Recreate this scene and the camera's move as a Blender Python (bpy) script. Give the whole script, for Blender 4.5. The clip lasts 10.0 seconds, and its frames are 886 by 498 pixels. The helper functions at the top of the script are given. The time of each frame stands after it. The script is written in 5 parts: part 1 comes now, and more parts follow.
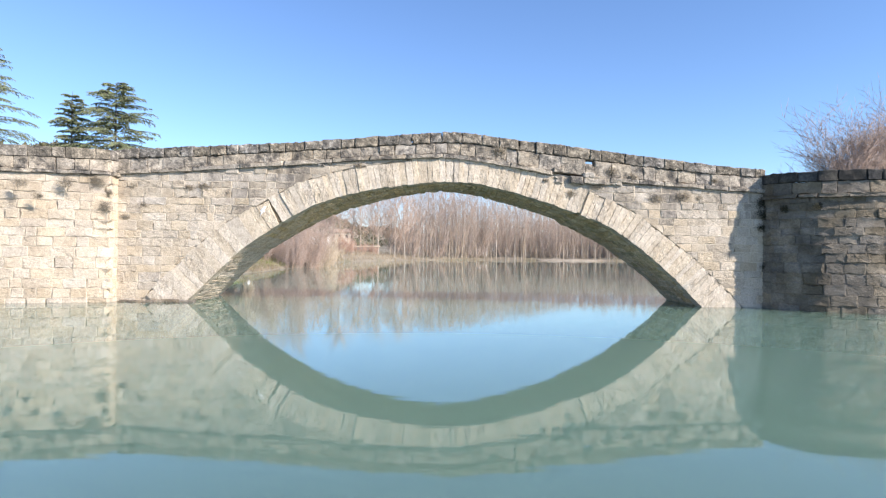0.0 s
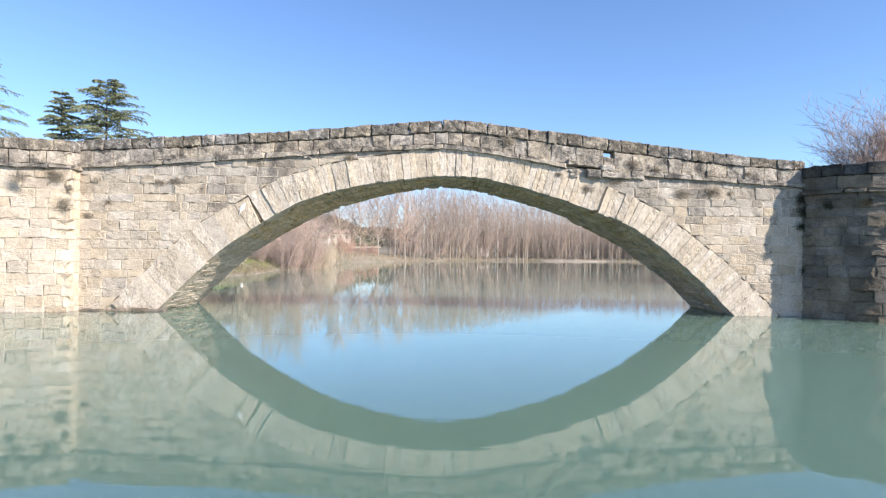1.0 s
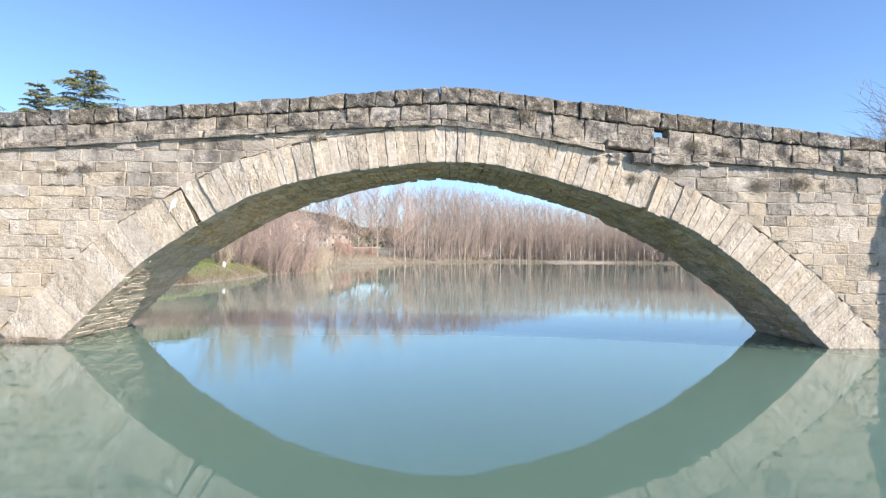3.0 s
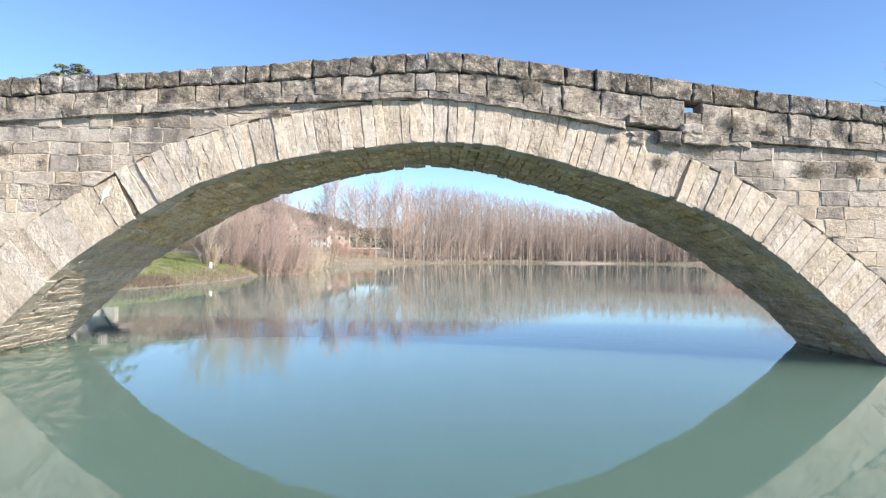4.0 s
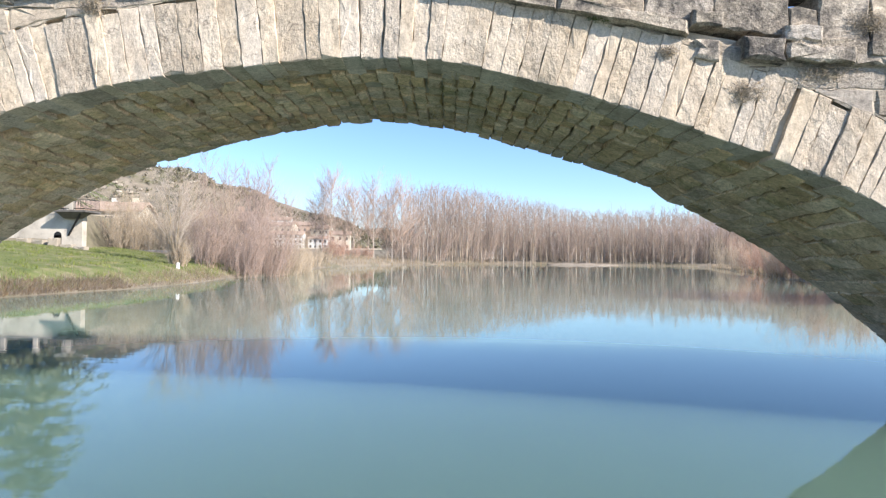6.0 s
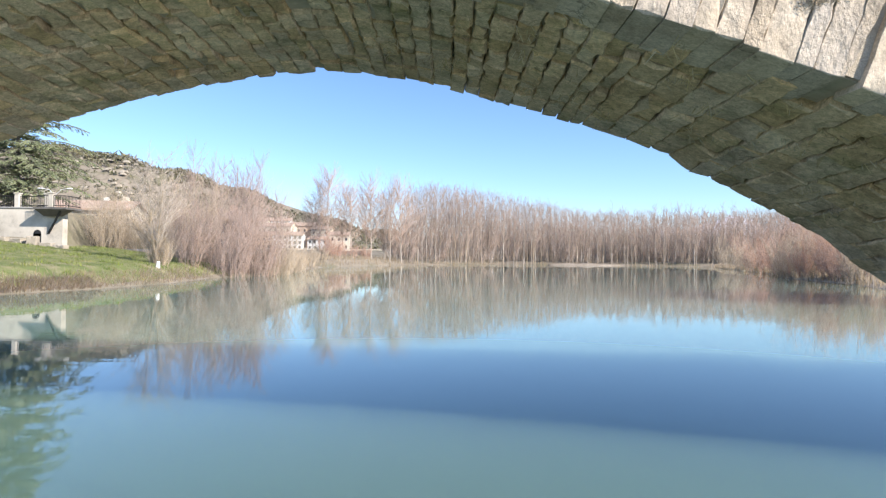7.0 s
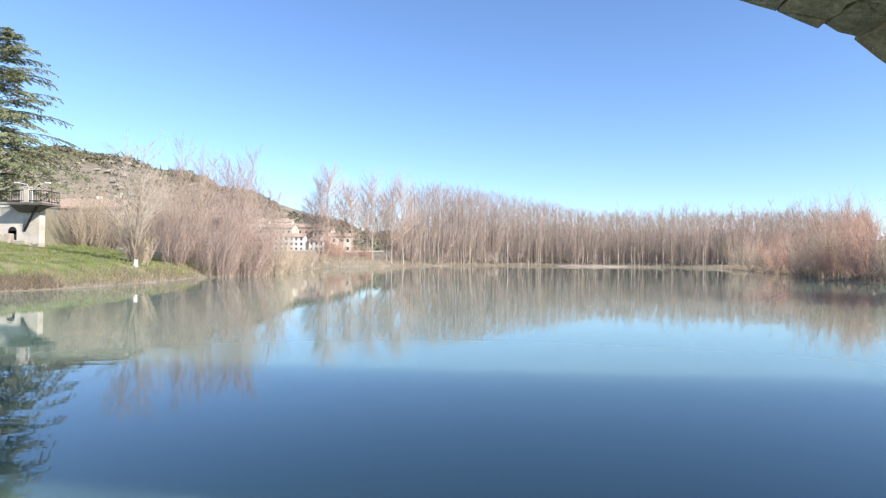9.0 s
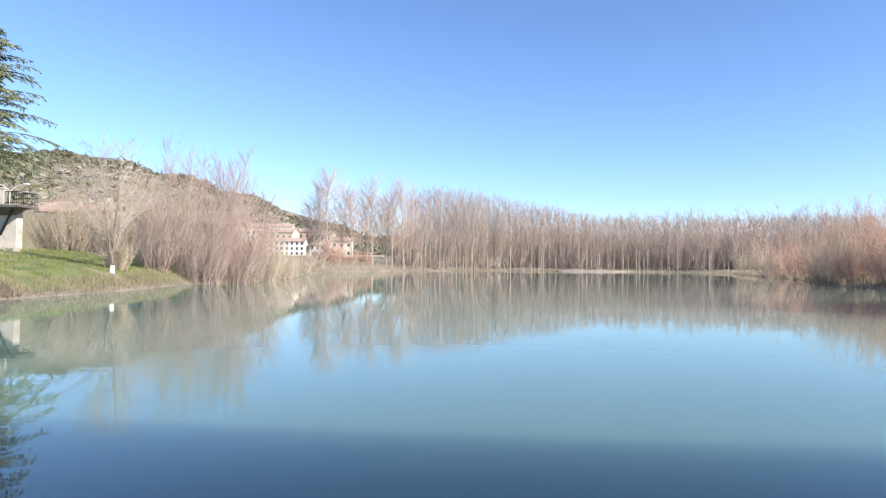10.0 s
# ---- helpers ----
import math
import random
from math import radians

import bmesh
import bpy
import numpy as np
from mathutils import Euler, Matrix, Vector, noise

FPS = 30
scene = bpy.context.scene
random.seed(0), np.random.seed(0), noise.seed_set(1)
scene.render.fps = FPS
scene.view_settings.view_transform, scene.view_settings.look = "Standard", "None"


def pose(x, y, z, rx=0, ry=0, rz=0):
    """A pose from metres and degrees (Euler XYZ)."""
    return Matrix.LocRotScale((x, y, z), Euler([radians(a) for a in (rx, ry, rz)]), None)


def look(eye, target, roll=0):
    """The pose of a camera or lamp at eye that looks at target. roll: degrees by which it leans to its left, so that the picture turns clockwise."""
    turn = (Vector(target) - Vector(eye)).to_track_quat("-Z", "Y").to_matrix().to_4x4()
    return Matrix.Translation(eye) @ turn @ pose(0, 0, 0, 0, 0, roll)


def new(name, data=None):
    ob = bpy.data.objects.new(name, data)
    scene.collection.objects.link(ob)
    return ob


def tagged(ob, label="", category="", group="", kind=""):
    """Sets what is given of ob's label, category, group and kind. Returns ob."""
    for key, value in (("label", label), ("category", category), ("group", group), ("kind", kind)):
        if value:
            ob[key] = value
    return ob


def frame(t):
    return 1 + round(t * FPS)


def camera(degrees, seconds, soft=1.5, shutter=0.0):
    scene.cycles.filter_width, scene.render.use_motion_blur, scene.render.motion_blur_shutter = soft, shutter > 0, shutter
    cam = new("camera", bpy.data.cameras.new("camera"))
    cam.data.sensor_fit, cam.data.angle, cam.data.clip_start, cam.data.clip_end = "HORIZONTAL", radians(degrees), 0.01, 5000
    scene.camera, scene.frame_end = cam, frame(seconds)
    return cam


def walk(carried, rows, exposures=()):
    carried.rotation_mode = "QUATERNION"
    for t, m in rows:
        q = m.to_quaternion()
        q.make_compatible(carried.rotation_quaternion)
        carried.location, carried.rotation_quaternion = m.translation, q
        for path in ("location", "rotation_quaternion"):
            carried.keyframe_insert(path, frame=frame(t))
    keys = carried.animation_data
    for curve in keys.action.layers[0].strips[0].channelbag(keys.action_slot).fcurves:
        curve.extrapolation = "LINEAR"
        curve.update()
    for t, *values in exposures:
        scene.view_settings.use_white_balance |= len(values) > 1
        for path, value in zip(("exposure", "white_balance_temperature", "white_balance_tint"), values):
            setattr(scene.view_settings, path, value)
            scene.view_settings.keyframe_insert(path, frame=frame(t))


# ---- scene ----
cam = camera(72.0, 10.0, soft=1.3)
PATH = [
    (0, (-0.049, -18.822, 1.561), (-0.04, -16.822, 1.577), 0.6),
    (0.5, (-0.025, -17.877, 1.547), (-0.017, -15.877, 1.565), 0.6),
    (1, (-0.04, -16.8, 1.617), (-0.034, -14.8, 1.635), 0.5),
    (1.5, (-0.04, -15.706, 1.697), (-0.036, -13.706, 1.715), 0.5),
    (2, (-0.035, -14.679, 1.824), (-0.032, -12.679, 1.842), 0.5),
    (2.5, (-0.006, -13.644, 1.871), (-0.004, -11.644, 1.889), 0.5),
    (4, (0.284, -10.471, 1.833), (0.283, -8.471, 1.854), 0.5),
    (4.5, (0.448, -9.388, 1.829), (0.444, -7.388, 1.851), 0.4),
    (5, (0.65, -8.32, 1.819), (0.645, -6.32, 1.841), 0.5),
    (5.5, (0.852, -7.227, 1.796), (0.843, -5.227, 1.819), 0.6),
    (6, (1.006, -6.12, 1.78), (0.993, -4.12, 1.805), 0.7),
    (7.5, (1.574, -3.355, 1.523), (1.556, -1.356, 1.552), 0.6),
    (8, (1.585, -2.595, 1.487), (1.563, -0.595, 1.516), 0.7),
    (8.5, (1.497, -1.9, 1.403), (1.473, 0.099, 1.432), 0.6),
    (9, (1.409, -1.039, 1.371), (1.383, 0.961, 1.406), 0.6),
    (9.5, (1.368, 0.115, 1.392), (1.341, 2.114, 1.435), 0.6),
    (10, (1.438, 1.501, 1.43), (1.406, 3.5, 1.48), 0.6),
]
walk(cam, [(t, look(eye, target, roll)) for t, eye, target, roll in PATH], [(0, 0.87, 6440, 15.6), (10, 0.87, 6440, 15.6)])

# ---- light: clear winter sun from behind the right shoulder ----
SUN_A, SUN_B = 1.6, 1.17      # run in -x and drop in z for each metre in +y
sun_dir = Vector((-SUN_A, 1.0, -SUN_B)).normalized()
elev = math.asin(-sun_dir.z)
sun = new("sun", bpy.data.lights.new("sun", "SUN"))
sun.data.energy, sun.data.angle, sun.data.color = 5.0, radians(0.53), (1.0, 0.94, 0.84)
sun.matrix_world = Matrix.Translation((30, -30, 40)) @ sun_dir.to_track_quat("-Z", "Y").to_matrix().to_4x4()
world = bpy.data.worlds.new("sky")
scene.world = world
world.use_nodes = True
wn = world.node_tree.nodes
sky = wn.new("ShaderNodeTexSky")
sky.sky_type, sky.sun_disc = "NISHITA", False
sky.sun_elevation = elev
sky.sun_rotation = math.atan2(SUN_A, -1.0)
sky.altitude, sky.air_density, sky.dust_density, sky.ozone_density = 300, 1.0, 0.0, 6.0
bg = wn["Background"]
bg.inputs["Strength"].default_value = 0.125
world.node_tree.links.new(sky.outputs[0], bg.inputs["Color"])


# ---- materials ----
def material(name, colours, scale=3.0, rough=0.9, bump=0.3, bump_scale=30.0, vary=0.0, vary_by="object", spots=None, metal=0.0, spec=0.3, detail=8.0, bump_dist=0.02, grain=0.0, cracks=0.0, bed=1.0, streak=1.0, fine=0.0):
    """A surface of two or three noise-mixed colours with fine relief; vary: spread of brightness between pieces."""
    m = bpy.data.materials.new(name)
    m.use_nodes = True
    n, l = m.node_tree.nodes, m.node_tree.links
    b = n["Principled BSDF"]
    b.inputs["Roughness"].default_value = rough
    b.inputs["Metallic"].default_value = metal
    b.inputs["Specular IOR Level"].default_value = spec
    co = n.new("ShaderNodeTexCoord").outputs["Object"]
    geo = n.new("ShaderNodeNewGeometry")
    tex = n.new("ShaderNodeTexNoise")
    tex.inputs["Scale"].default_value, tex.inputs["Detail"].default_value, tex.inputs["Roughness"].default_value = scale, detail, 0.65
    l.new(geo.outputs["Position"], tex.inputs["Vector"])
    ramp = n.new("ShaderNodeValToRGB")
    els = ramp.color_ramp.elements
    while len(els) < len(colours):
        els.new(0.5)
    for i, c in enumerate(colours):
        els[i].position = 0.3 + 0.4 * i / max(1, len(colours) - 1)
        els[i].color = (*c, 1)
    l.new(tex.outputs["Fac"], ramp.inputs["Fac"])
    out = ramp.outputs["Color"]
    if spots:
        colour, s, lo, hi = spots
        sp = n.new("ShaderNodeTexNoise")
        sp.inputs["Scale"].default_value, sp.inputs["Detail"].default_value, sp.inputs["Roughness"].default_value = s, 9, 0.7
        stretch = n.new("ShaderNodeMapping")
        stretch.inputs["Scale"].default_value = (1.0, 1.0, streak)
        l.new(geo.outputs["Position"], stretch.inputs["Vector"])
        l.new(stretch.outputs["Vector"], sp.inputs["Vector"])
        mr = n.new("ShaderNodeMapRange")
        mr.inputs["From Min"].default_value, mr.inputs["From Max"].default_value = lo, hi
        l.new(sp.outputs["Fac"], mr.inputs["Value"])
        mix = n.new("ShaderNodeMix")
        mix.data_type = "RGBA"
        mix.inputs["B"].default_value = (*colour, 1)
        l.new(mr.outputs["Result"], mix.inputs["Factor"])
        l.new(out, mix.inputs["A"])
        out = mix.outputs["Result"]
    pos = geo.outputs["Position"]
    if bed != 1.0:
        bm_ = n.new("ShaderNodeMapping")
        bm_.inputs["Scale"].default_value = (1.0, 1.0, bed)
        l.new(pos, bm_.inputs["Vector"])
        pos = bm_.outputs["Vector"]
    if cracks:
        wn_ = n.new("ShaderNodeTexNoise")
        wn_.inputs["Scale"].default_value, wn_.inputs["Detail"].default_value = 3.5, 4
        l.new(geo.outputs["Position"], wn_.inputs["Vector"])
        wv = n.new("ShaderNodeVectorMath")
        wv.operation = "MULTIPLY_ADD"
        wv.inputs[1].default_value = (0.55, 0.55, 0.55)
        l.new(wn_.outputs["Color"], wv.inputs[0])
        l.new(geo.outputs["Position"], wv.inputs[2])
        vo = n.new("ShaderNodeTexVoronoi")
        vo.feature = "DISTANCE_TO_EDGE"
        vo.inputs["Scale"].default_value = 3.2
        l.new(wv.outputs[0], vo.inputs["Vector"])
        vm = n.new("ShaderNodeMapRange")
        vm.inputs["From Min"].default_value, vm.inputs["From Max"].default_value = 0.004, 0.03
        vm.inputs["To Min"].default_value, vm.inputs["To Max"].default_value = 1 - cracks, 1.0
        l.new(vo.outputs["Distance"], vm.inputs["Value"])
        cm = n.new("ShaderNodeMapRange")
        cm.inputs["From Min"].default_value, cm.inputs["From Max"].default_value = 0.50, 0.60
        l.new(wn_.outputs["Fac"], cm.inputs["Value"])
        cx_ = n.new("ShaderNodeMix")
        cx_.data_type, cx_.blend_type = "RGBA", "MULTIPLY"
        l.new(cm.outputs["Result"], cx_.inputs["Factor"])
        l.new(out, cx_.inputs["A"])
        l.new(vm.outputs["Result"], cx_.inputs["B"])
        out = cx_.outputs["Result"]
    if grain:
        gt = n.new("ShaderNodeTexNoise")
        gt.inputs["Scale"].default_value, gt.inputs["Detail"].default_value, gt.inputs["Roughness"].default_value = 17, 8, 0.85
        l.new(pos, gt.inputs["Vector"])
        gm = n.new("ShaderNodeMapRange")
        gm.inputs["From Min"].default_value, gm.inputs["From Max"].default_value = 0.36, 0.60
        gm.inputs["To Min"].default_value, gm.inputs["To Max"].default_value = 1 - grain, 1 + 0.25 * grain
        l.new(gt.outputs["Fac"], gm.inputs["Value"])
        gx_ = n.new("ShaderNodeMix")
        gx_.data_type, gx_.blend_type = "RGBA", "MULTIPLY"
        gx_.inputs["Factor"].default_value = 1.0
        l.new(out, gx_.inputs["A"])
        l.new(gm.outputs["Result"], gx_.inputs["B"])
        out = gx_.outputs["Result"]
    if fine:
        ft = n.new("ShaderNodeTexNoise")
        ft.inputs["Scale"].default_value, ft.inputs["Detail"].default_value, ft.inputs["Roughness"].default_value = 48, 4, 0.7
        l.new(geo.outputs["Position"], ft.inputs["Vector"])
        fm = n.new("ShaderNodeMapRange")
        fm.inputs["From Min"].default_value, fm.inputs["From Max"].default_value = 0.40, 0.56
        fm.inputs["To Min"].default_value, fm.inputs["To Max"].default_value = 1 - fine, 1 + 0.3 * fine
        l.new(ft.outputs["Fac"], fm.inputs["Value"])
        fx = n.new("ShaderNodeMix")
        fx.data_type, fx.blend_type = "RGBA", "MULTIPLY"
        fx.inputs["Factor"].default_value = 1.0
        l.new(out, fx.inputs["A"])
        l.new(fm.outputs["Result"], fx.inputs["B"])
        out = fx.outputs["Result"]
    if vary:
        hsv = n.new("ShaderNodeHueSaturation")
        rnd = n.new("ShaderNodeObjectInfo").outputs["Random"] if vary_by == "object" else geo.outputs["Random Per Island"]
        mv = n.new("ShaderNodeMapRange")
        mv.inputs["To Min"].default_value, mv.inputs["To Max"].default_value = 1 - vary, 1 + vary
        l.new(rnd, mv.inputs["Value"])
        l.new(mv.outputs["Result"], hsv.inputs["Value"])
        # a second spread in saturation so that warm and grey pieces mix
        ms = n.new("ShaderNodeMath")
        ms.operation = "MULTIPLY"
        ms.inputs[1].default_value = 7.31
        l.new(rnd, ms.inputs[0])
        fr = n.new("ShaderNodeMath")
        fr.operation = "FRACT"
        l.new(ms.outputs[0], fr.inputs[0])
        mv2 = n.new("ShaderNodeMapRange")
        mv2.inputs["To Min"].default_value, mv2.inputs["To Max"].default_value = 1 - 1.3 * vary, 1 + 1.3 * vary
        l.new(fr.outputs[0], mv2.inputs["Value"])
        l.new(mv2.outputs["Result"], hsv.inputs["Saturation"])
        l.new(out, hsv.inputs["Color"])
        out = hsv.outputs["Color"]
    l.new(out, b.inputs["Base Color"])
    if bump:
        bt = n.new("ShaderNodeTexNoise")
        bt.inputs["Scale"].default_value, bt.inputs["Detail"].default_value, bt.inputs["Roughness"].default_value = bump_scale, 6, 0.7
        l.new(pos, bt.inputs["Vector"])
        b2 = n.new("ShaderNodeTexNoise")
        b2.inputs["Scale"].default_value, b2.inputs["Detail"].default_value = bump_scale * 0.3, 4
        l.new(pos, b2.inputs["Vector"])
        both = n.new("ShaderNodeMath")
        both.operation = "MULTIPLY_ADD"
        both.inputs[1].default_value = 1.6
        l.new(b2.outputs["Fac"], both.inputs[0])
        l.new(bt.outputs["Fac"], both.inputs[2])
        bp = n.new("ShaderNodeBump")
        bp.inputs["Strength"].default_value, bp.inputs["Distance"].default_value = bump, bump_dist
        l.new(both.outputs[0], bp.inputs["Height"])
        if vary and vary_by == "object":
            # some pieces are dressed smooth, others rough
            rs = n.new("ShaderNodeMath")
            rs.operation = "MULTIPLY"
            rs.inputs[1].default_value = 13.7
            l.new(rnd, rs.inputs[0])
            rf_ = n.new("ShaderNodeMath")
            rf_.operation = "FRACT"
            l.new(rs.outputs[0], rf_.inputs[0])
            rm = n.new("ShaderNodeMapRange")
            rm.inputs["To Min"].default_value, rm.inputs["To Max"].default_value = bump * 0.35, bump * 1.3
            l.new(rf_.outputs[0], rm.inputs["Value"])
            l.new(rm.outputs["Result"], bp.inputs["Strength"])
        l.new(bp.outputs["Normal"], b.inputs["Normal"])
    return m


LIME = [(0.465, 0.38, 0.278), (0.585, 0.495, 0.378), (0.675, 0.585, 0.462)]
M_VOUS = material("pale_limestone", LIME, 2.6, 0.92, 1.0, 22, 0.10, spots=((0.40, 0.325, 0.24), 1.6, 0.55, 0.74), bump_dist=0.034, grain=0.34, cracks=0.45, bed=0.7, fine=0.13)
M_WALL = material("ashlar_limestone", [(0.43, 0.35, 0.252), (0.54, 0.452, 0.342), (0.62, 0.536, 0.422)], 1.4, 0.93, 0.8, 20, 0.12, spots=((0.29, 0.235, 0.175), 1.3, 0.54, 0.74), bump_dist=0.032, grain=0.32, cracks=0.24, bed=1.6, streak=0.4, fine=0.16)
M_GREY = material("grey_weathered_limestone", [(0.31, 0.262, 0.20), (0.47, 0.40, 0.312), (0.58, 0.505, 0.40)], 1.8, 0.94, 0.8, 20, 0.13, spots=((0.17, 0.147, 0.122), 1.2, 0.50, 0.66), bump_dist=0.032, grain=0.34, cracks=0.26, bed=1.6, streak=0.35, fine=0.16)
M_PARA = material("weathered_limestone", [(0.20, 0.173, 0.138), (0.44, 0.378, 0.295), (0.63, 0.548, 0.435)], 3.2, 0.94, 1.0, 30, 0.13, spots=((0.12, 0.108, 0.093), 2.3, 0.49, 0.60), bump_dist=0.03, grain=0.46, cracks=0.34, bed=1.3, fine=0.32)
M_COPE = material("lichened_limestone", [(0.075, 0.068, 0.058), (0.21, 0.184, 0.148), (0.55, 0.482, 0.385)], 4.5, 0.95, 1.0, 34, 0.22, spots=((0.54, 0.48, 0.39), 12.0, 0.58, 0.66), bump_dist=0.03, grain=0.55, cracks=0.3, fine=0.42)
M_BLACK = material("blackened_lichen_stone", [(0.03, 0.029, 0.027), (0.06, 0.056, 0.05), (0.15, 0.135, 0.11)], 3.0, 0.95, 0.9, 20, 0.25, spots=((0.34, 0.30, 0.235), 5.0, 0.60, 0.74), bump_dist=0.04, grain=0.42)
# weathered stone, its colour toned darker still for the pier's shaded flank
M_PIER = material("weathered_shade_toned_limestone", [(0.12, 0.10, 0.072), (0.205, 0.173, 0.13), (0.35, 0.30, 0.235)], 1.3, 0.94, 0.9, 20, 0.18, spots=((0.10, 0.09, 0.075), 1.0, 0.52, 0.70), bump_dist=0.04, grain=0.36, cracks=0.30, bed=1.8)
SOFF = [(0.46, 0.34, 0.205), (0.69, 0.527, 0.33), (0.84, 0.672, 0.445)]
M_SOFF = material("damp_soffit_stone", SOFF, 2.6, 0.9, 0.9, 12, 0.13, spots=((0.34, 0.30, 0.16), 1.7, 0.53, 0.68), bump_dist=0.04, grain=0.42, cracks=0.42, fine=0.12)
M_SOFF_J = material("damp_soffit_rubble", SOFF, 2.6, 0.9, 0.9, 12, 0.13, "island", spots=((0.34, 0.30, 0.16), 1.7, 0.53, 0.68), bump_dist=0.04, grain=0.42, cracks=0.42, fine=0.12)
M_POINTING = material("lime_pointing", [(0.42, 0.35, 0.255), (0.54, 0.46, 0.35), (0.66, 0.58, 0.46)], 2.2, 0.95, 0.8, 30, spots=((0.15, 0.125, 0.095), 2.2, 0.50, 0.64))
M_JOINT = material("dirty_damp_joint", [(0.09, 0.08, 0.06), (0.16, 0.14, 0.105), (0.24, 0.205, 0.155)], 4, 0.96, 0.6, 40)
M_MORTAR = material("old_mortar", [(0.33, 0.28, 0.21), (0.46, 0.395, 0.30), (0.54, 0.47, 0.365)], 4, 0.96, 0.8, 40)
M_DECK = material("worn_cobble_deck", [(0.18, 0.16, 0.13), (0.30, 0.27, 0.21)], 5, 0.95, 0.8, 12)


def water_material():
    m = bpy.data.materials.new("still_green_river_water")
    m.use_nodes = True
    n, l = m.node_tree.nodes, m.node_tree.links
    b = n["Principled BSDF"]
    geo = n.new("ShaderNodeNewGeometry")
    tex = n.new("ShaderNodeTexNoise")
    tex.inputs["Scale"].default_value = 0.05
    l.new(geo.outputs["Position"], tex.inputs["Vector"])
    ramp = n.new("ShaderNodeValToRGB")
    ramp.color_ramp.elements[0].color, ramp.color_ramp.elements[1].color = (0.071, 0.123, 0.094, 1), (0.082, 0.137, 0.103, 1)
    l.new(tex.outputs["Fac"], ramp.inputs["Fac"])
    l.new(ramp.outputs["Color"], b.inputs["Base Color"])
    b.inputs["Specular IOR Level"].default_value = 0.0
    b.inputs["Subsurface Weight"].default_value = 1.0
    b.inputs["Subsurface Radius"].default_value = (1.0, 1.0, 1.0)
    b.inputs["Subsurface Scale"].default_value = 8.5
    height = None
    for stretch, scale, detail, amount in (((0.7, 2.6, 1.0), 1.8, 1, 1.4), ((1.0, 2.6, 1.0), 9.0, 2, 0.22)):
        mp = n.new("ShaderNodeMapping")
        mp.inputs["Scale"].default_value = stretch
        l.new(geo.outputs["Position"], mp.inputs["Vector"])
        r1 = n.new("ShaderNodeTexNoise")
        r1.inputs["Scale"].default_value, r1.inputs["Detail"].default_value = scale, detail
        l.new(mp.outputs["Vector"], r1.inputs["Vector"])
        add = n.new("ShaderNodeMath")
        add.operation = "MULTIPLY_ADD"
        add.inputs[1].default_value = amount
        l.new(r1.outputs["Fac"], add.inputs[0])
        if height is None:
            add.inputs[2].default_value = 0.0
        else:
            l.new(height, add.inputs[2])
        height = add.outputs[0]
    bp = n.new("ShaderNodeBump")
    bp.inputs["Strength"].default_value, bp.inputs["Distance"].default_value = 0.010, 0.05
    l.new(height, bp.inputs["Height"])
    gloss = n.new("ShaderNodeBsdfGlossy")
    gloss.inputs["Roughness"].default_value = 0.004
    gloss.inputs["Color"].default_value = (1, 1, 1, 1)
    l.new(bp.outputs["Normal"], gloss.inputs["Normal"])
    fr = n.new("ShaderNodeFresnel")
    fr.inputs["IOR"].default_value = 1.45
    mixer = n.new("ShaderNodeMixShader")
    l.new(fr.outputs["Fac"], mixer.inputs["Fac"])
    l.new(b.outputs["BSDF"], mixer.inputs[1])
    l.new(gloss.outputs["BSDF"], mixer.inputs[2])
    l.new(mixer.outputs["Shader"], n["Material Output"].inputs["Surface"])
    return m


M_WATER = water_material()
M_GROUND = material("winter_soil_and_scrub", [(0.165, 0.14, 0.10), (0.24, 0.205, 0.152), (0.33, 0.285, 0.22)], 0.12, 0.97, 0.6, 3.0, spots=((0.15, 0.145, 0.085), 0.045, 0.50, 0.62), bump_dist=0.15)
M_GRASS = material("short_spring_grass", [(0.10, 0.135, 0.040), (0.16, 0.19, 0.062), (0.27, 0.245, 0.12)], 0.7, 0.9, 0.0, vary=0.2, vary_by="island", spec=0.1)
M_BARK = material("grey_poplar_bark", [(0.31, 0.265, 0.21), (0.47, 0.41, 0.335)], 3, 0.95, 0.0, vary=0.25, vary_by="island", spec=0.1)
M_POPLAR = material("bare_poplar_twigs", [(0.262, 0.206, 0.165), (0.378, 0.304, 0.250)], 0.25, 0.95, 0.0, vary=0.3, vary_by="island", spec=0.1)
M_LONE = material("pinkish_poplar_twigs", [(0.36, 0.27, 0.21), (0.48, 0.375, 0.30)], 0.4, 0.95, 0.0, vary=0.3, vary_by="island", spec=0.1)
M_RED = material("red_willow_twigs", [(0.32, 0.205, 0.15), (0.44, 0.305, 0.23)], 0.3, 0.95, 0.0, vary=0.3, vary_by="island", spec=0.1)
M_PALE = material("pale_willow_twigs", [(0.33, 0.268, 0.19), (0.46, 0.385, 0.285)], 0.5, 0.95, 0.0, vary=0.25, vary_by="island", spec=0.1)
M_MAUVE = material("mauve_willow_twigs", [(0.285, 0.217, 0.175), (0.40, 0.315, 0.262)], 0.5, 0.95, 0.0, vary=0.25, vary_by="island", spec=0.1)
M_DRY = material("dry_wall_weeds", [(0.23, 0.195, 0.145), (0.37, 0.32, 0.24)], 4, 0.95, 0.0, vary=0.25, vary_by="island", spec=0.1)
M_GREENWEED = material("green_wall_weeds", [(0.05, 0.075, 0.02), (0.10, 0.13, 0.04)], 4, 0.9, 0.0, vary=0.25, vary_by="island", spec=0.1)
M_NEEDLE = material("cedar_needles", [(0.165, 0.195, 0.105), (0.275, 0.30, 0.165)], 1.2, 0.85, 0.0, vary=0.18, vary_by="island", spec=0.15)
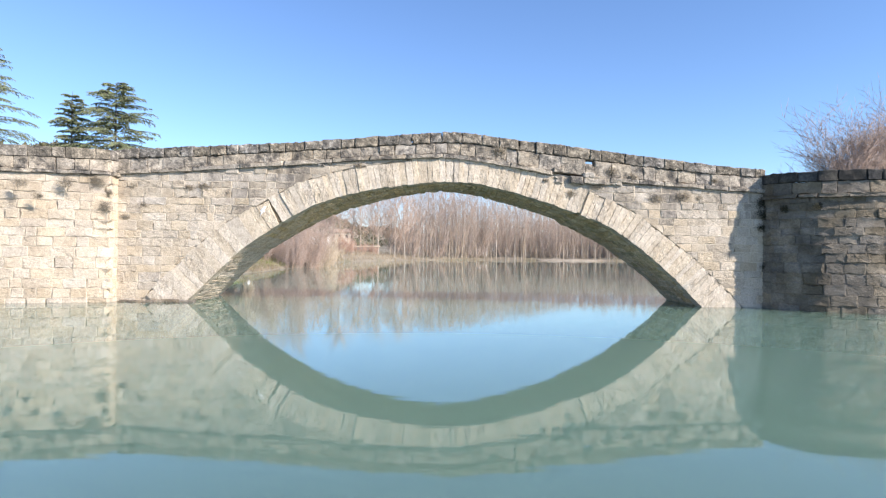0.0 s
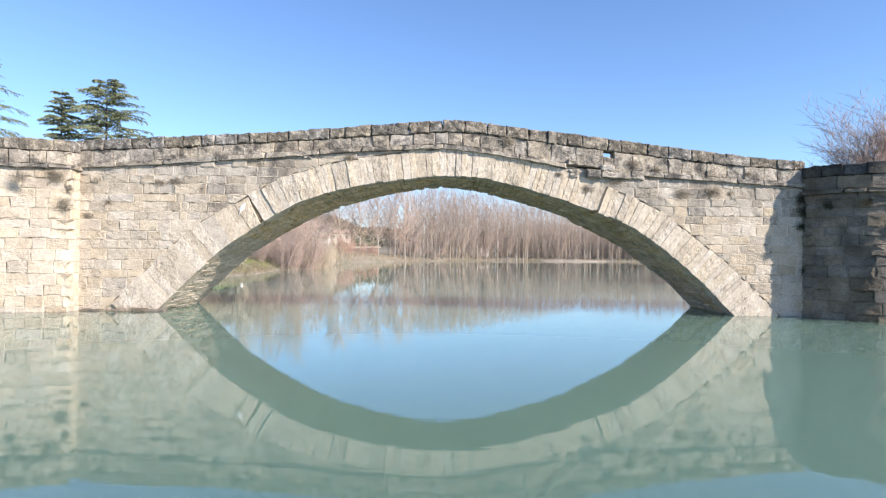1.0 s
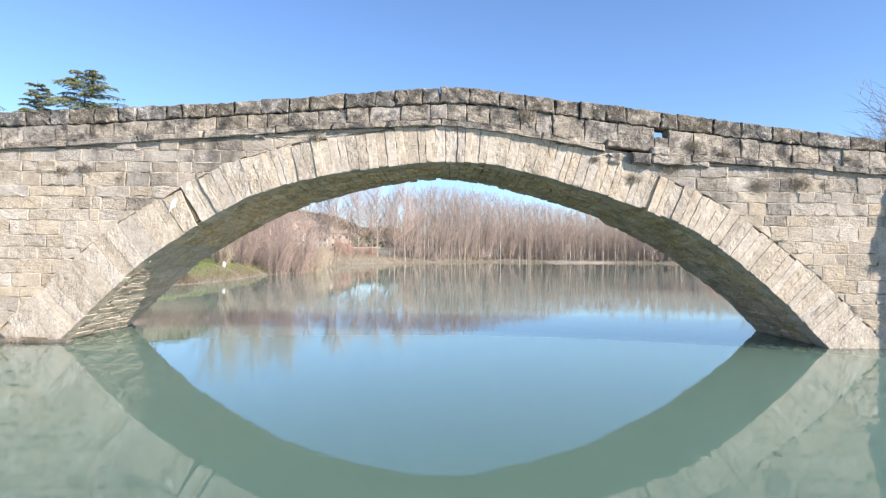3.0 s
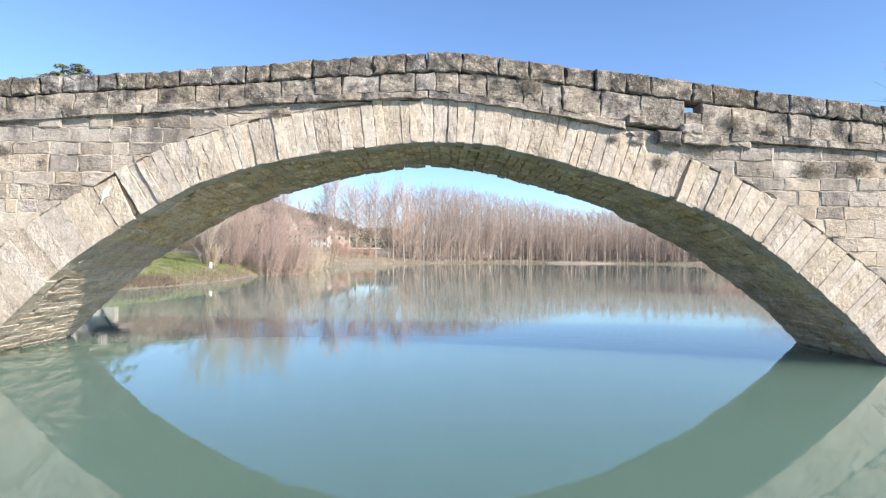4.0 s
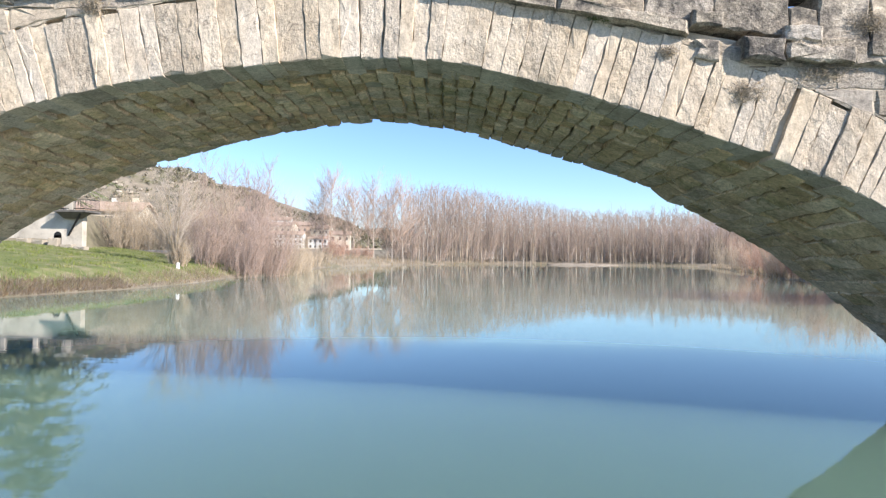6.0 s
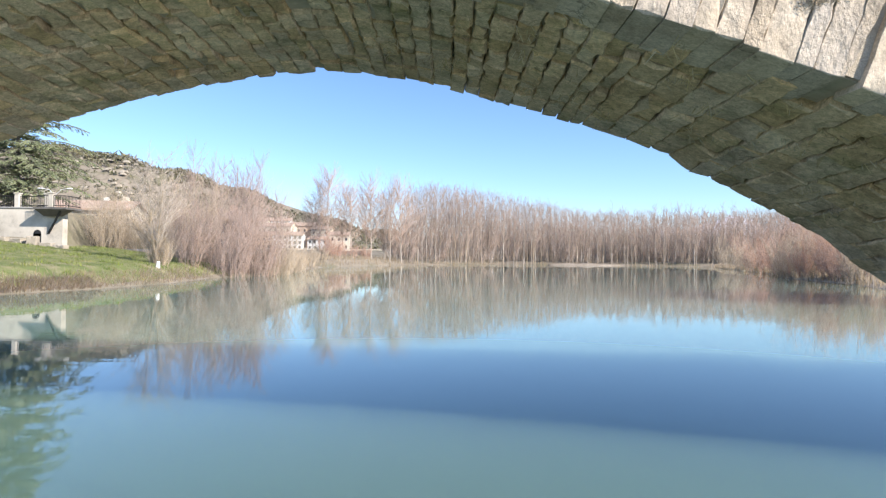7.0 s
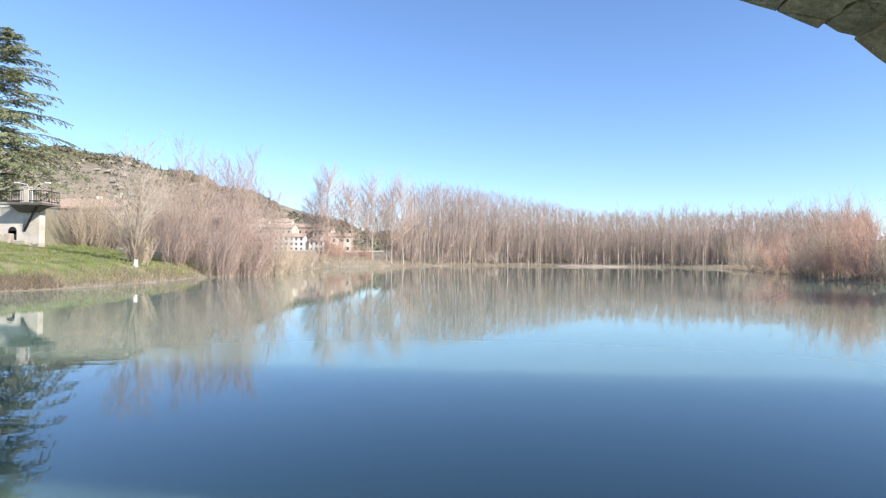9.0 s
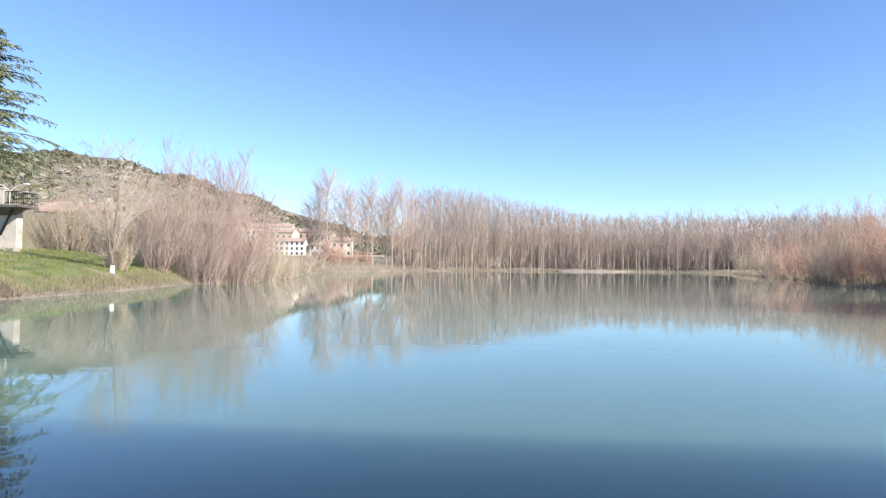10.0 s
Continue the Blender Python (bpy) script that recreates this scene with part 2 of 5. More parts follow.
M_TRUNK = material("dark_cedar_bark", [(0.12, 0.105, 0.085), (0.20, 0.175, 0.14)], 5, 0.95, 0.5, 20)
M_PLASTER = material("stained_whitewash", [(0.36, 0.32, 0.26), (0.52, 0.475, 0.395), (0.64, 0.59, 0.50)], 0.5, 0.9, 0.2, 12, spots=((0.30, 0.27, 0.23), 0.8, 0.55, 0.72))
M_IRON = material("black_painted_iron", [(0.012, 0.012, 0.013), (0.03, 0.03, 0.03)], 8, 0.6, 0.1, 40, spec=0.4)
M_CONCRETE = material("grey_concrete", [(0.26, 0.25, 0.235), (0.38, 0.37, 0.34)], 0.9, 0.92, 0.4, 20)
M_WHITE = material("white_painted_stone", [(0.62, 0.61, 0.58), (0.80, 0.79, 0.76)], 5, 0.8, 0.3, 30)
M_HOUSE_A = material("cream_render", [(0.52, 0.46, 0.36), (0.64, 0.57, 0.45)], 0.3, 0.92, 0.1, 6)
M_HOUSE_B = material("white_render", [(0.60, 0.58, 0.53), (0.72, 0.70, 0.65)], 0.3, 0.92, 0.1, 6)
M_HOUSE_C = material("pink_ochre_render", [(0.50, 0.36, 0.27), (0.60, 0.45, 0.34)], 0.3, 0.92, 0.1, 6)
M_ROOF = material("terracotta_roof_tiles", [(0.33, 0.225, 0.16), (0.44, 0.325, 0.245), (0.50, 0.395, 0.31)], 1.2, 0.93, 0.5, 6)
M_GLASS = material("dark_window_glass", [(0.03, 0.035, 0.04), (0.06, 0.065, 0.07)], 1, 0.15, 0.0, spec=0.5)
M_ROCK = material("pale_limestone_outcrop", [(0.30, 0.26, 0.20), (0.42, 0.375, 0.30)], 0.3, 0.95, 0.6, 3)
M_SCRUB = material("evergreen_scrub", [(0.12, 0.12, 0.075), (0.21, 0.195, 0.13)], 0.2, 0.95, 0.0, vary=0.35, vary_by="island", spec=0.1)
M_SNOW = material("far_snow_and_rock", [(0.30, 0.36, 0.47), (0.58, 0.63, 0.72), (0.80, 0.83, 0.88)], 0.012, 0.9, 0.0)


# ---- mesh helpers ----
def mesh_ob(name, verts, faces, mat, parent=None, label="", smooth=False):
    me = bpy.data.meshes.new(name)
    me.from_pydata([tuple(v) for v in verts], [], [tuple(f) for f in faces])
    me.materials.append(mat)
    if smooth:
        me.shade_smooth()
    me.update()
    ob = new(name, me)
    if parent is not None:
        ob.parent = parent
    if label:
        ob["label"] = label
    return ob


def part(name, bm, mat, parent, label=""):
    me = bpy.data.meshes.new(name)
    bm.to_mesh(me)
    bm.free()
    me.materials.append(mat)
    ob = new(name, me)
    ob.parent = parent
    if label:
        ob["label"] = label
    return ob


def add_box(bm, x0, x1, y0, y1, z0, z1, bev=0.0):
    r = bmesh.ops.create_cube(bm, size=1.0)
    for v in r["verts"]:
        v.co = Vector((x0 + (v.co.x + 0.5) * (x1 - x0), y0 + (v.co.y + 0.5) * (y1 - y0), z0 + (v.co.z + 0.5) * (z1 - z0)))
    if bev:
        es = list({e for v in r["verts"] for e in v.link_edges})
        bmesh.ops.bevel(bm, geom=es, offset=bev, segments=1, affect="EDGES")


def box_part(name, b, mat, parent, label="", bev=0.0):
    bm = bmesh.new()
    add_box(bm, *b, bev)
    return part(name, bm, mat, parent, label)


def array_mesh(name, verts, faces, mat, parent=None, label=""):
    """A mesh from numpy arrays; faces (n, k)."""
    me = bpy.data.meshes.new(name)
    nf, k = faces.shape
    me.vertices.add(len(verts))
    me.vertices.foreach_set("co", verts.astype(np.float32).ravel())
    me.loops.add(nf * k)
    me.loops.foreach_set("vertex_index", faces.astype(np.int32).ravel())
    me.polygons.add(nf)
    me.polygons.foreach_set("loop_start", np.arange(0, nf * k, k, dtype=np.int32))
    me.materials.append(mat)
    me.update(calc_edges=True)
    me.validate()
    ob = new(name, me)
    if parent is not None:
        ob.parent = parent
    if label:
        ob["label"] = label
    return ob


def seg_arrays(segs):
    """Thin three-sided sticks from rows x0 y0 z0 x1 y1 z1 r0 r1."""
    s = np.asarray(segs, dtype=np.float64)
    p, q, r0, r1 = s[:, 0:3], s[:, 3:6], s[:, 6:7], s[:, 7:8]
    d = q - p
    d /= np.linalg.norm(d, axis=1, keepdims=True) + 1e-9
    up = np.where(np.abs(d[:, 2:3]) > 0.9, np.array([[1.0, 0, 0]]), np.array([[0, 0, 1.0]]))
    u = np.cross(d, up)
    u /= np.linalg.norm(u, axis=1, keepdims=True) + 1e-9
    w = np.cross(d, u)
    rings = []
    for base, r in ((p, r0), (q, r1)):
        for k in range(3):
            a = 2 * math.pi * k / 3
            rings.append(base + r * (math.cos(a) * u + math.sin(a) * w))
    v = np.stack(rings, axis=1).reshape(-1, 3)
    n = len(s)
    f = np.array([[0, 1, 4, 3], [1, 2, 5, 4], [2, 0, 3, 5]])
    faces = (f[None] + 6 * np.arange(n)[:, None, None]).reshape(-1, 4)
    return v, faces


def spike_arrays(segs):
    """Twigs as slender three-sided spikes; rows as above."""
    s = np.asarray(segs, dtype=np.float64)
    p, q, r0 = s[:, 0:3], s[:, 3:6], s[:, 6:7] * 1.35
    d = q - p
    ln = np.linalg.norm(d, axis=1, keepdims=True) + 1e-9
    d = d / ln
    up = np.where(np.abs(d[:, 2:3]) > 0.9, np.array([[1.0, 0, 0]]), np.array([[0, 0, 1.0]]))
    u = np.cross(d, up)
    u /= np.linalg.norm(u, axis=1, keepdims=True) + 1e-9
    w = np.cross(d, u)
    ring3 = [p + r0 * (math.cos(a) * u + math.sin(a) * w) for a in (0, 2 * math.pi / 3, 4 * math.pi / 3)]
    v = np.stack(ring3 + [q + d * ln * 0.25], axis=1).reshape(-1, 3)
    f = np.array([[0, 1, 3], [1, 2, 3], [2, 0, 3]])
    return v, (f[None] + 4 * np.arange(len(s))[:, None, None]).reshape(-1, 3)


def sticks(name, segs, mat, parent=None, label="", fine=False):
    v, f = spike_arrays(segs) if fine else seg_arrays(segs)
    return array_mesh(name, v, f, mat, parent, label)


# ---- the arch and the lines of the bridge ----
INTRADOS = [(-9.1, -1.3), (-7.85, 0.02), (-7.23, 0.62), (-6.73, 1.13), (-6.11, 1.70), (-4.9, 2.5), (-4.05, 3.0), (-2.95, 3.37), (-1.75, 3.59), (-0.6, 3.74),
            (0.25, 3.79), (1.08, 3.74), (2.12, 3.51), (3.3, 3.15), (4.3, 2.81), (5.3, 2.39), (6.0, 1.90), (6.54, 1.45), (7.17, 0.92), (8.04, 0.0), (9.2, -1.3)]
DEPTH = 2.93                 # from the near face to the far face
TOP = [(-12, 4.60), (-9.93, 4.68), (-7.4, 4.82), (-4.88, 4.94), (-2.35, 5.14), (0.2, 5.34), (0.6, 5.33), (2.1, 5.13), (4.0, 4.92), (6.5, 4.60), (9.06, 4.34), (12, 4.15)]
COPE_LOW = [(-12, 4.30), (-9.93, 4.39), (-7.4, 4.50), (-4.88, 4.66), (-2.35, 4.84), (0.2, 5.01), (1.07, 4.96), (2.72, 4.73), (5.26, 4.43), (7.8, 4.16), (9.57, 4.05), (12, 3.9)]
STR_UP = [(-12, 3.95), (-9.93, 4.02), (-7.4, 4.17), (-4.87, 4.36), (-2.34, 4.54), (0.2, 4.66), (2.1, 4.38), (4.0, 4.05), (6.5, 3.88), (9.57, 3.67), (12, 3.5)]
STR_LOW = [(-12, 3.83), (-9.93, 3.90), (-7.4, 4.05), (-4.87, 4.22), (-2.34, 4.42), (0.2, 4.54), (2.1, 4.26), (4.0, 3.91), (6.5, 3.75), (9.57, 3.56), (12, 3.4)]


def line(pts):
    xs, ys = [p[0] for p in pts], [p[1] for p in pts]
    return lambda x: float(np.interp(x, xs, ys))


top_z, cope_low, str_up, str_low = line(TOP), line(COPE_LOW), line(STR_UP), line(STR_LOW)

# smooth, evenly spaced run of the intrados
def smooth_curve(pts, n=400):
    p = np.array(pts, dtype=float)
    d = np.concatenate([[0], np.cumsum(np.linalg.norm(np.diff(p, axis=0), axis=1))])
    t = np.linspace(0, d[-1], n)
    q = np.stack([np.interp(t, d, p[:, 0]), np.interp(t, d, p[:, 1])], 1)
    k = np.hanning(23)
    k /= k.sum()
    pad = np.concatenate([q[:1] + (np.arange(-11, 0)[:, None]) * (q[1] - q[0]), q, q[-1:] + (np.arange(1, 12)[:, None]) * (q[-1] - q[-2])])
    return np.stack([np.convolve(pad[:, i], k, "valid") for i in (0, 1)], 1)


ARC = smooth_curve(INTRADOS)
ARC_S = np.concatenate([[0], np.cumsum(np.linalg.norm(np.diff(ARC, axis=0), axis=1))])
ARC_L = float(ARC_S[-1])
_tan = np.gradient(ARC, axis=0)
_tan /= np.linalg.norm(_tan, axis=1, keepdims=True)


def arc(s, r=0.0):
    """A point of the arch: s along the intrados, r outwards; x and z."""
    x, z = np.interp(s, ARC_S, ARC[:, 0]), np.interp(s, ARC_S, ARC[:, 1])
    tx, tz = np.interp(s, ARC_S, _tan[:, 0]), np.interp(s, ARC_S, _tan[:, 1])
    h = math.hypot(tx, tz)
    return float(x - tz / h * r), float(z + tx / h * r)


FAR_DROP = [(-9, 0.0), (-7.6, 0.0), (-5.7, 0.08), (-4.0, 0.16), (-2.6, 0.13), (-1.5, 0.03), (0, 0.0), (1.3, 0.08), (2.0, 0.10), (3.0, 0.07), (4.06, 0.08), (4.11, 0.16), (4.6, 0.17), (5.1, 0.20), (6.1, 0.14), (7.5, 0.0), (9, 0.0)]


def vault(s, y):
    """A point of the vault's under side: the far end has sunk a little on both flanks."""
    d = np.interp(arc(s)[0], [p[0] for p in FAR_DROP], [p[1] for p in FAR_DROP]) * min(max(y / DEPTH, 0), 1)
    x, z = arc(s, -d)
    return (x, y, z)


def arc_s_at_x(x):
    return float(np.interp(x, ARC[:, 0], ARC_S))


def ring(s):
    """Thickness of the ring of voussoirs."""
    x = float(np.interp(s, ARC_S, ARC[:, 0]))
    return float(np.interp(x, [-8.5, -6.5, -4.9, -3.5, 0, 3, 4.6, 6.5, 8.5], [1.05, 0.98, 0.84, 0.76, 0.76, 0.78, 0.76, 0.80, 0.95]))


EXTRADOS = np.array([arc(s, ring(s)) for s in np.linspace(0, ARC_L, 160)])
rng = random.Random(7)


def stone(name, pts, n, mat, parent, depth=0.2, proud=0.0, bev=0.018, rough=0.010, lump=0.012, split=0.16, collar=0.0, chip=0.10):
    """One hewn stone: its outline pts on the face, n outwards; ragged worn and chipped edges, a tilted uneven front.
    collar: a rim of bedding mortar round it, that wide. Gives the count of mortar faces, which come last."""
    n = Vector(n).normalized()
    ring_ = []
    m = len(pts)
    for i in range(m):
        a, b = Vector(pts[i]), Vector(pts[(i + 1) % m])
        k = max(1, min(7, round((b - a).length / split)))
        for q in range(k):
            ring_.append(a.lerp(b, (q + (rng.uniform(-0.25, 0.25) if q else 0)) / k) + Vector([rng.uniform(-rough, rough) for _ in range(3)]))
    c = sum(ring_, Vector()) / len(ring_)
    k = len(ring_)
    u = Vector((n.y, -n.x, 0)) if abs(n.z) < 0.9 else Vector((1, 0, 0))
    u.normalize()
    w = n.cross(u)
    tu, tw = rng.uniform(-1.5, 1.5) * lump, rng.uniform(-1.5, 1.5) * lump
    back = [p - n * depth for p in ring_]
    rim, front, inner = [], [], []
    for p in ring_:
        d = c - p
        h = proud - tu * d.dot(u) - tw * d.dot(w)
        e = bev * rng.uniform(0.6, 1.9)
        if rng.random() < chip:
            e = bev + rng.uniform(0.010, 0.030)
        rim.append(p + n * (h - e * rng.uniform(0.8, 1.3)))
        front.append(p + d * min(0.42, e * rng.uniform(0.8, 1.5) / max(d.length, 1e-4)) + n * h)
        inner.append(p + d * rng.uniform(0.40, 0.62) + n * (h + rng.uniform(-0.3, 0.3) * lump))
    verts = back + rim + front + inner + [c + n * (proud + rng.uniform(-0.3, 0.3) * lump)]
    faces = []
    for i in range(k):
        j = (i + 1) % k
        faces += [(i, j, k + j, k + i), (k + i, k + j, 2 * k + j, 2 * k + i), (2 * k + i, 2 * k + j, 3 * k + j, 3 * k + i), (3 * k + i, 3 * k + j, 4 * k)]
    extra = 0
    if collar:
        o = len(verts)
        lvl = proud - bev * 0.5 - rng.uniform(0.0, 0.005)
        verts += [p - (p - c).normalized() * 0.004 + n * lvl for p in ring_] + [p + (p - c).normalized() * collar * rng.uniform(0.7, 1.2) + n * (lvl - 0.006) for p in ring_]
        for i in range(k):
            j = (i + 1) % k
            if rng.random() < 0.93:
                faces.append((o + i, o + k + i, o + k + j, o + j))
                extra += 1
    if sum(((ring_[i] - c).cross(ring_[(i + 1) % k] - c) for i in range(k)), Vector()).dot(n) < 0:
        faces = [tuple(reversed(f)) for f in faces]
    return verts, faces, extra


def put_stone(name, pts, n, mat, parent, **kw):
    v, f, extra = stone(name, pts, n, mat, parent, **kw)
    ob = mesh_ob(name, v, f, mat, parent)
    me = ob.data
    me.shade_smooth()
    me.set_sharp_from_angle(angle=radians(34))
    if extra:
        me.materials.append(M_PIER if mat == M_PIER else M_POINTING)
        for p in me.polygons[-extra:]:
            p.material_index = 1
    return ob


def clip(poly, a, nrm):
    """The part of a flat polygon on the side of a that nrm points to."""
    out = []
    for i in range(len(poly)):
        p, q = poly[i], poly[(i + 1) % len(poly)]
        dp = (p[0] - a[0]) * nrm[0] + (p[1] - a[1]) * nrm[1]
        dq = (q[0] - a[0]) * nrm[0] + (q[1] - a[1]) * nrm[1]
        if dp >= 0:
            out.append(p)
        if dp * dq < 0:
            t = dp / (dp - dq)
            out.append((p[0] + t * (q[0] - p[0]), p[1] + t * (q[1] - p[1])))
    return out


def area(poly):
    return 0.5 * abs(sum(poly[i][0] * poly[(i + 1) % len(poly)][1] - poly[(i + 1) % len(poly)][0] * poly[i][1] for i in range(len(poly))))


# ---- ground, river ----
SHORE = [(-150, -160), (150, -160), (150, -90), (70, -60), (27, -14), (19.5, -4), (19, 8), (21.5, 18), (26, 29), (30.5, 39), (33.5, 53), (40, 68), (47, 88), (56, 118), (66, 144),
         (58, 152), (45, 155), (32, 155.5), (17, 154.5), (6, 141), (-3, 126), (-9, 118), (-14, 104), (-17, 90), (-16.2, 63), (-13.2, 47), (-14.0, 41.5), (-15.2, 38.5), (-15.0, 36), (-14.5, 32.5), (-14.2, 28.5), (-14.6, 24), (-15.6, 20),
         (-17, 12), (-19, 0), (-26, -10), (-70, -40), (-150, -80)]
_sh = np.array(SHORE, dtype=float)


def shore_distance(x, y):
    """Distance to the shoreline, positive on land."""
    p = np.stack([np.ravel(x), np.ravel(y)], 1)
    best = np.full(len(p), 1e9)
    inside = np.zeros(len(p), bool)
    for i in range(len(_sh)):
        a, b = _sh[i], _sh[(i + 1) % len(_sh)]
        ab = b - a
        t = np.clip(((p - a) @ ab) / (ab @ ab), 0, 1)
        best = np.minimum(best, np.linalg.norm(p - a - t[:, None] * ab, axis=1))
        cross = (a[1] > p[:, 1]) != (b[1] > p[:, 1])
        with np.errstate(divide="ignore", invalid="ignore"):
            xi = a[0] + (p[:, 1] - a[1]) / (b[1] - a[1] + 1e-12) * ab[0]
        inside ^= cross & (p[:, 0] < xi)
    return np.where(inside, -best, best).reshape(np.shape(x))


def smooth01(t):
    t = np.clip(t, 0, 1)
    return t * t * (3 - 2 * t)


def ground_z(x, y):
    x, y = np.asarray(x, float), np.asarray(y, float)
    d = shore_distance(x, y)
    low = np.clip(0.06 + 0.07 * d, None, 0.9)
    left = smooth01((-x - 6) / 10) * smooth01((y - 4) / 8)
    bank = np.clip(0.05 + 0.42 * np.clip(d, 0, 2.2) + 0.105 * np.clip(d - 2.2, 0, 30), None, 2.5)
    bank = np.minimum(bank, np.interp(y, [55, 75], [2.5, 1.5]))
    z = low * (1 - left) + bank * left
    z = z + smooth01((d - 8) / 30) * smooth01((-x - 10) / 25) * smooth01((y - 215) / 70) * 3.2
    # approach ramps at the two ends of the bridge
    z = np.maximum(z, np.where(d > 0, 3.3 * smooth01((np.abs(x) - 19) / 6) * smooth01(1 - np.abs(y - 1.5) / 9), -9))
    z = z + 2.6 * smooth01((-x - 28.6) / 1.5) * smooth01((y - 42.1) / 0.8) * smooth01((75 - y) / 12)
    ridge = np.interp(x, [-900, -480, -300, -222, -172, -140, -104, -60, 0, 200, 900], [66, 86, 81, 64.5, 47.5, 36, 26, 15.5, 9, 8, 20])
    wob = 3.5 * np.sin(x * 0.045) * np.sin(y * 0.03 + 1.0) + 2.0 * np.sin(x * 0.11 + y * 0.05)
    z = z + (ridge + wob) * smooth01((y - 330) / 170)
    z = z + 6.5 * smooth01((y - 262) / 45) * smooth01((x + 40) / 50)
    z = z + 25 * smooth01((-y - 260) / 500)
    return np.where(d > 0, z, np.clip(0.06 + 0.35 * d, -2.5, 0.06))


def axis(fine0, fine1, step, far0, far1, grow=1.16):
    mid = list(np.arange(fine0, fine1 + step / 2, step))
    a, s = [], step
    v = fine1
    while v < far1:
        s *= grow
        v += s
        a.append(min(v, far1))
    b, s = [], step
    v = fine0
    while v > far0:
        s *= grow
        v -= s
        b.append(max(v, far0))
    return np.array(b[::-1] + mid + a)


gx, gy = axis(-46, 44, 0.7, -3600, 3600), axis(-8, 62, 0.7, -2500, 3600, 1.07)
GX, GY = np.meshgrid(gx, gy)
GZ = ground_z(GX, GY)
nx, ny = len(gx), len(gy)
idx = np.arange(nx * ny).reshape(ny, nx)
faces = np.stack([idx[:-1, :-1], idx[:-1, 1:], idx[1:, 1:], idx[1:, :-1]], -1).reshape(-1, 4)
ground = array_mesh("ground", np.stack([GX, GY, GZ], -1).reshape(-1, 3), faces, M_GROUND)
ground.data.shade_smooth()
tagged(ground, "brown winter riverbanks rising to a scrubby hillside", "ground", kind="structure")

water = mesh_ob("water", [(-1200, -900, 0), (1200, -900, 0), (1200, 600, 0), (-1200, 600, 0)], [(0, 1, 2, 3)], M_WATER)
tagged(water, "calm turbid green river water mirroring bridge and trees", "water", kind="structure")

# ---- the bridge ----
bridge = tagged(new("stone_arch_bridge"), "old pale limestone bridge with one low arch over water", "bridge")

# spandrel core with the arch cut through it
X0, X1 = -26.0, 26.0
arch_run = [arc(s, 0.05) for s in np.linspace(0, ARC_L, 90)]
outline = [(X0, -2.5), (X0, str_up(-12) - 0.05)] + [(x, str_up(x) - 0.05) for x in np.linspace(-12, 12, 49)] + [(X1, str_up(12) - 0.05), (X1, -2.5), (arch_run[-1][0], -2.5)] + arch_run[::-1] + [(arch_run[0][0], -2.5)]


def prism_y(outline2, y0, y1):
    bm = bmesh.new()
    a = [bm.verts.new((x, y0, z)) for x, z in outline2]
    b = [bm.verts.new((x, y1, z)) for x, z in outline2]
    k = len(a)
    fs = [bm.faces.new(a), bm.faces.new(b[::-1])]
    for i in range(k):
        j = (i + 1) % k
        bm.faces.new((a[j], a[i], b[i], b[j]))
    bmesh.ops.triangulate(bm, faces=fs)
    bmesh.ops.recalc_face_normals(bm, faces=bm.faces[:])
    return bm


spandrel = part("spandrel_wall", prism_y(outline, 0.08, DEPTH - 0.02), M_MORTAR, bridge, "coursed limestone masonry with recessed mortar joints")
deck_xs = np.linspace(-26, 26, 105)
deck = part("deck", prism_y([(x, str_up(x) + 0.06) for x in deck_xs] + [(x, str_up(x) - 0.06) for x in deck_xs[::-1]], 0.42, DEPTH - 0.42), M_DECK, bridge, "worn stone roadway over the arch")

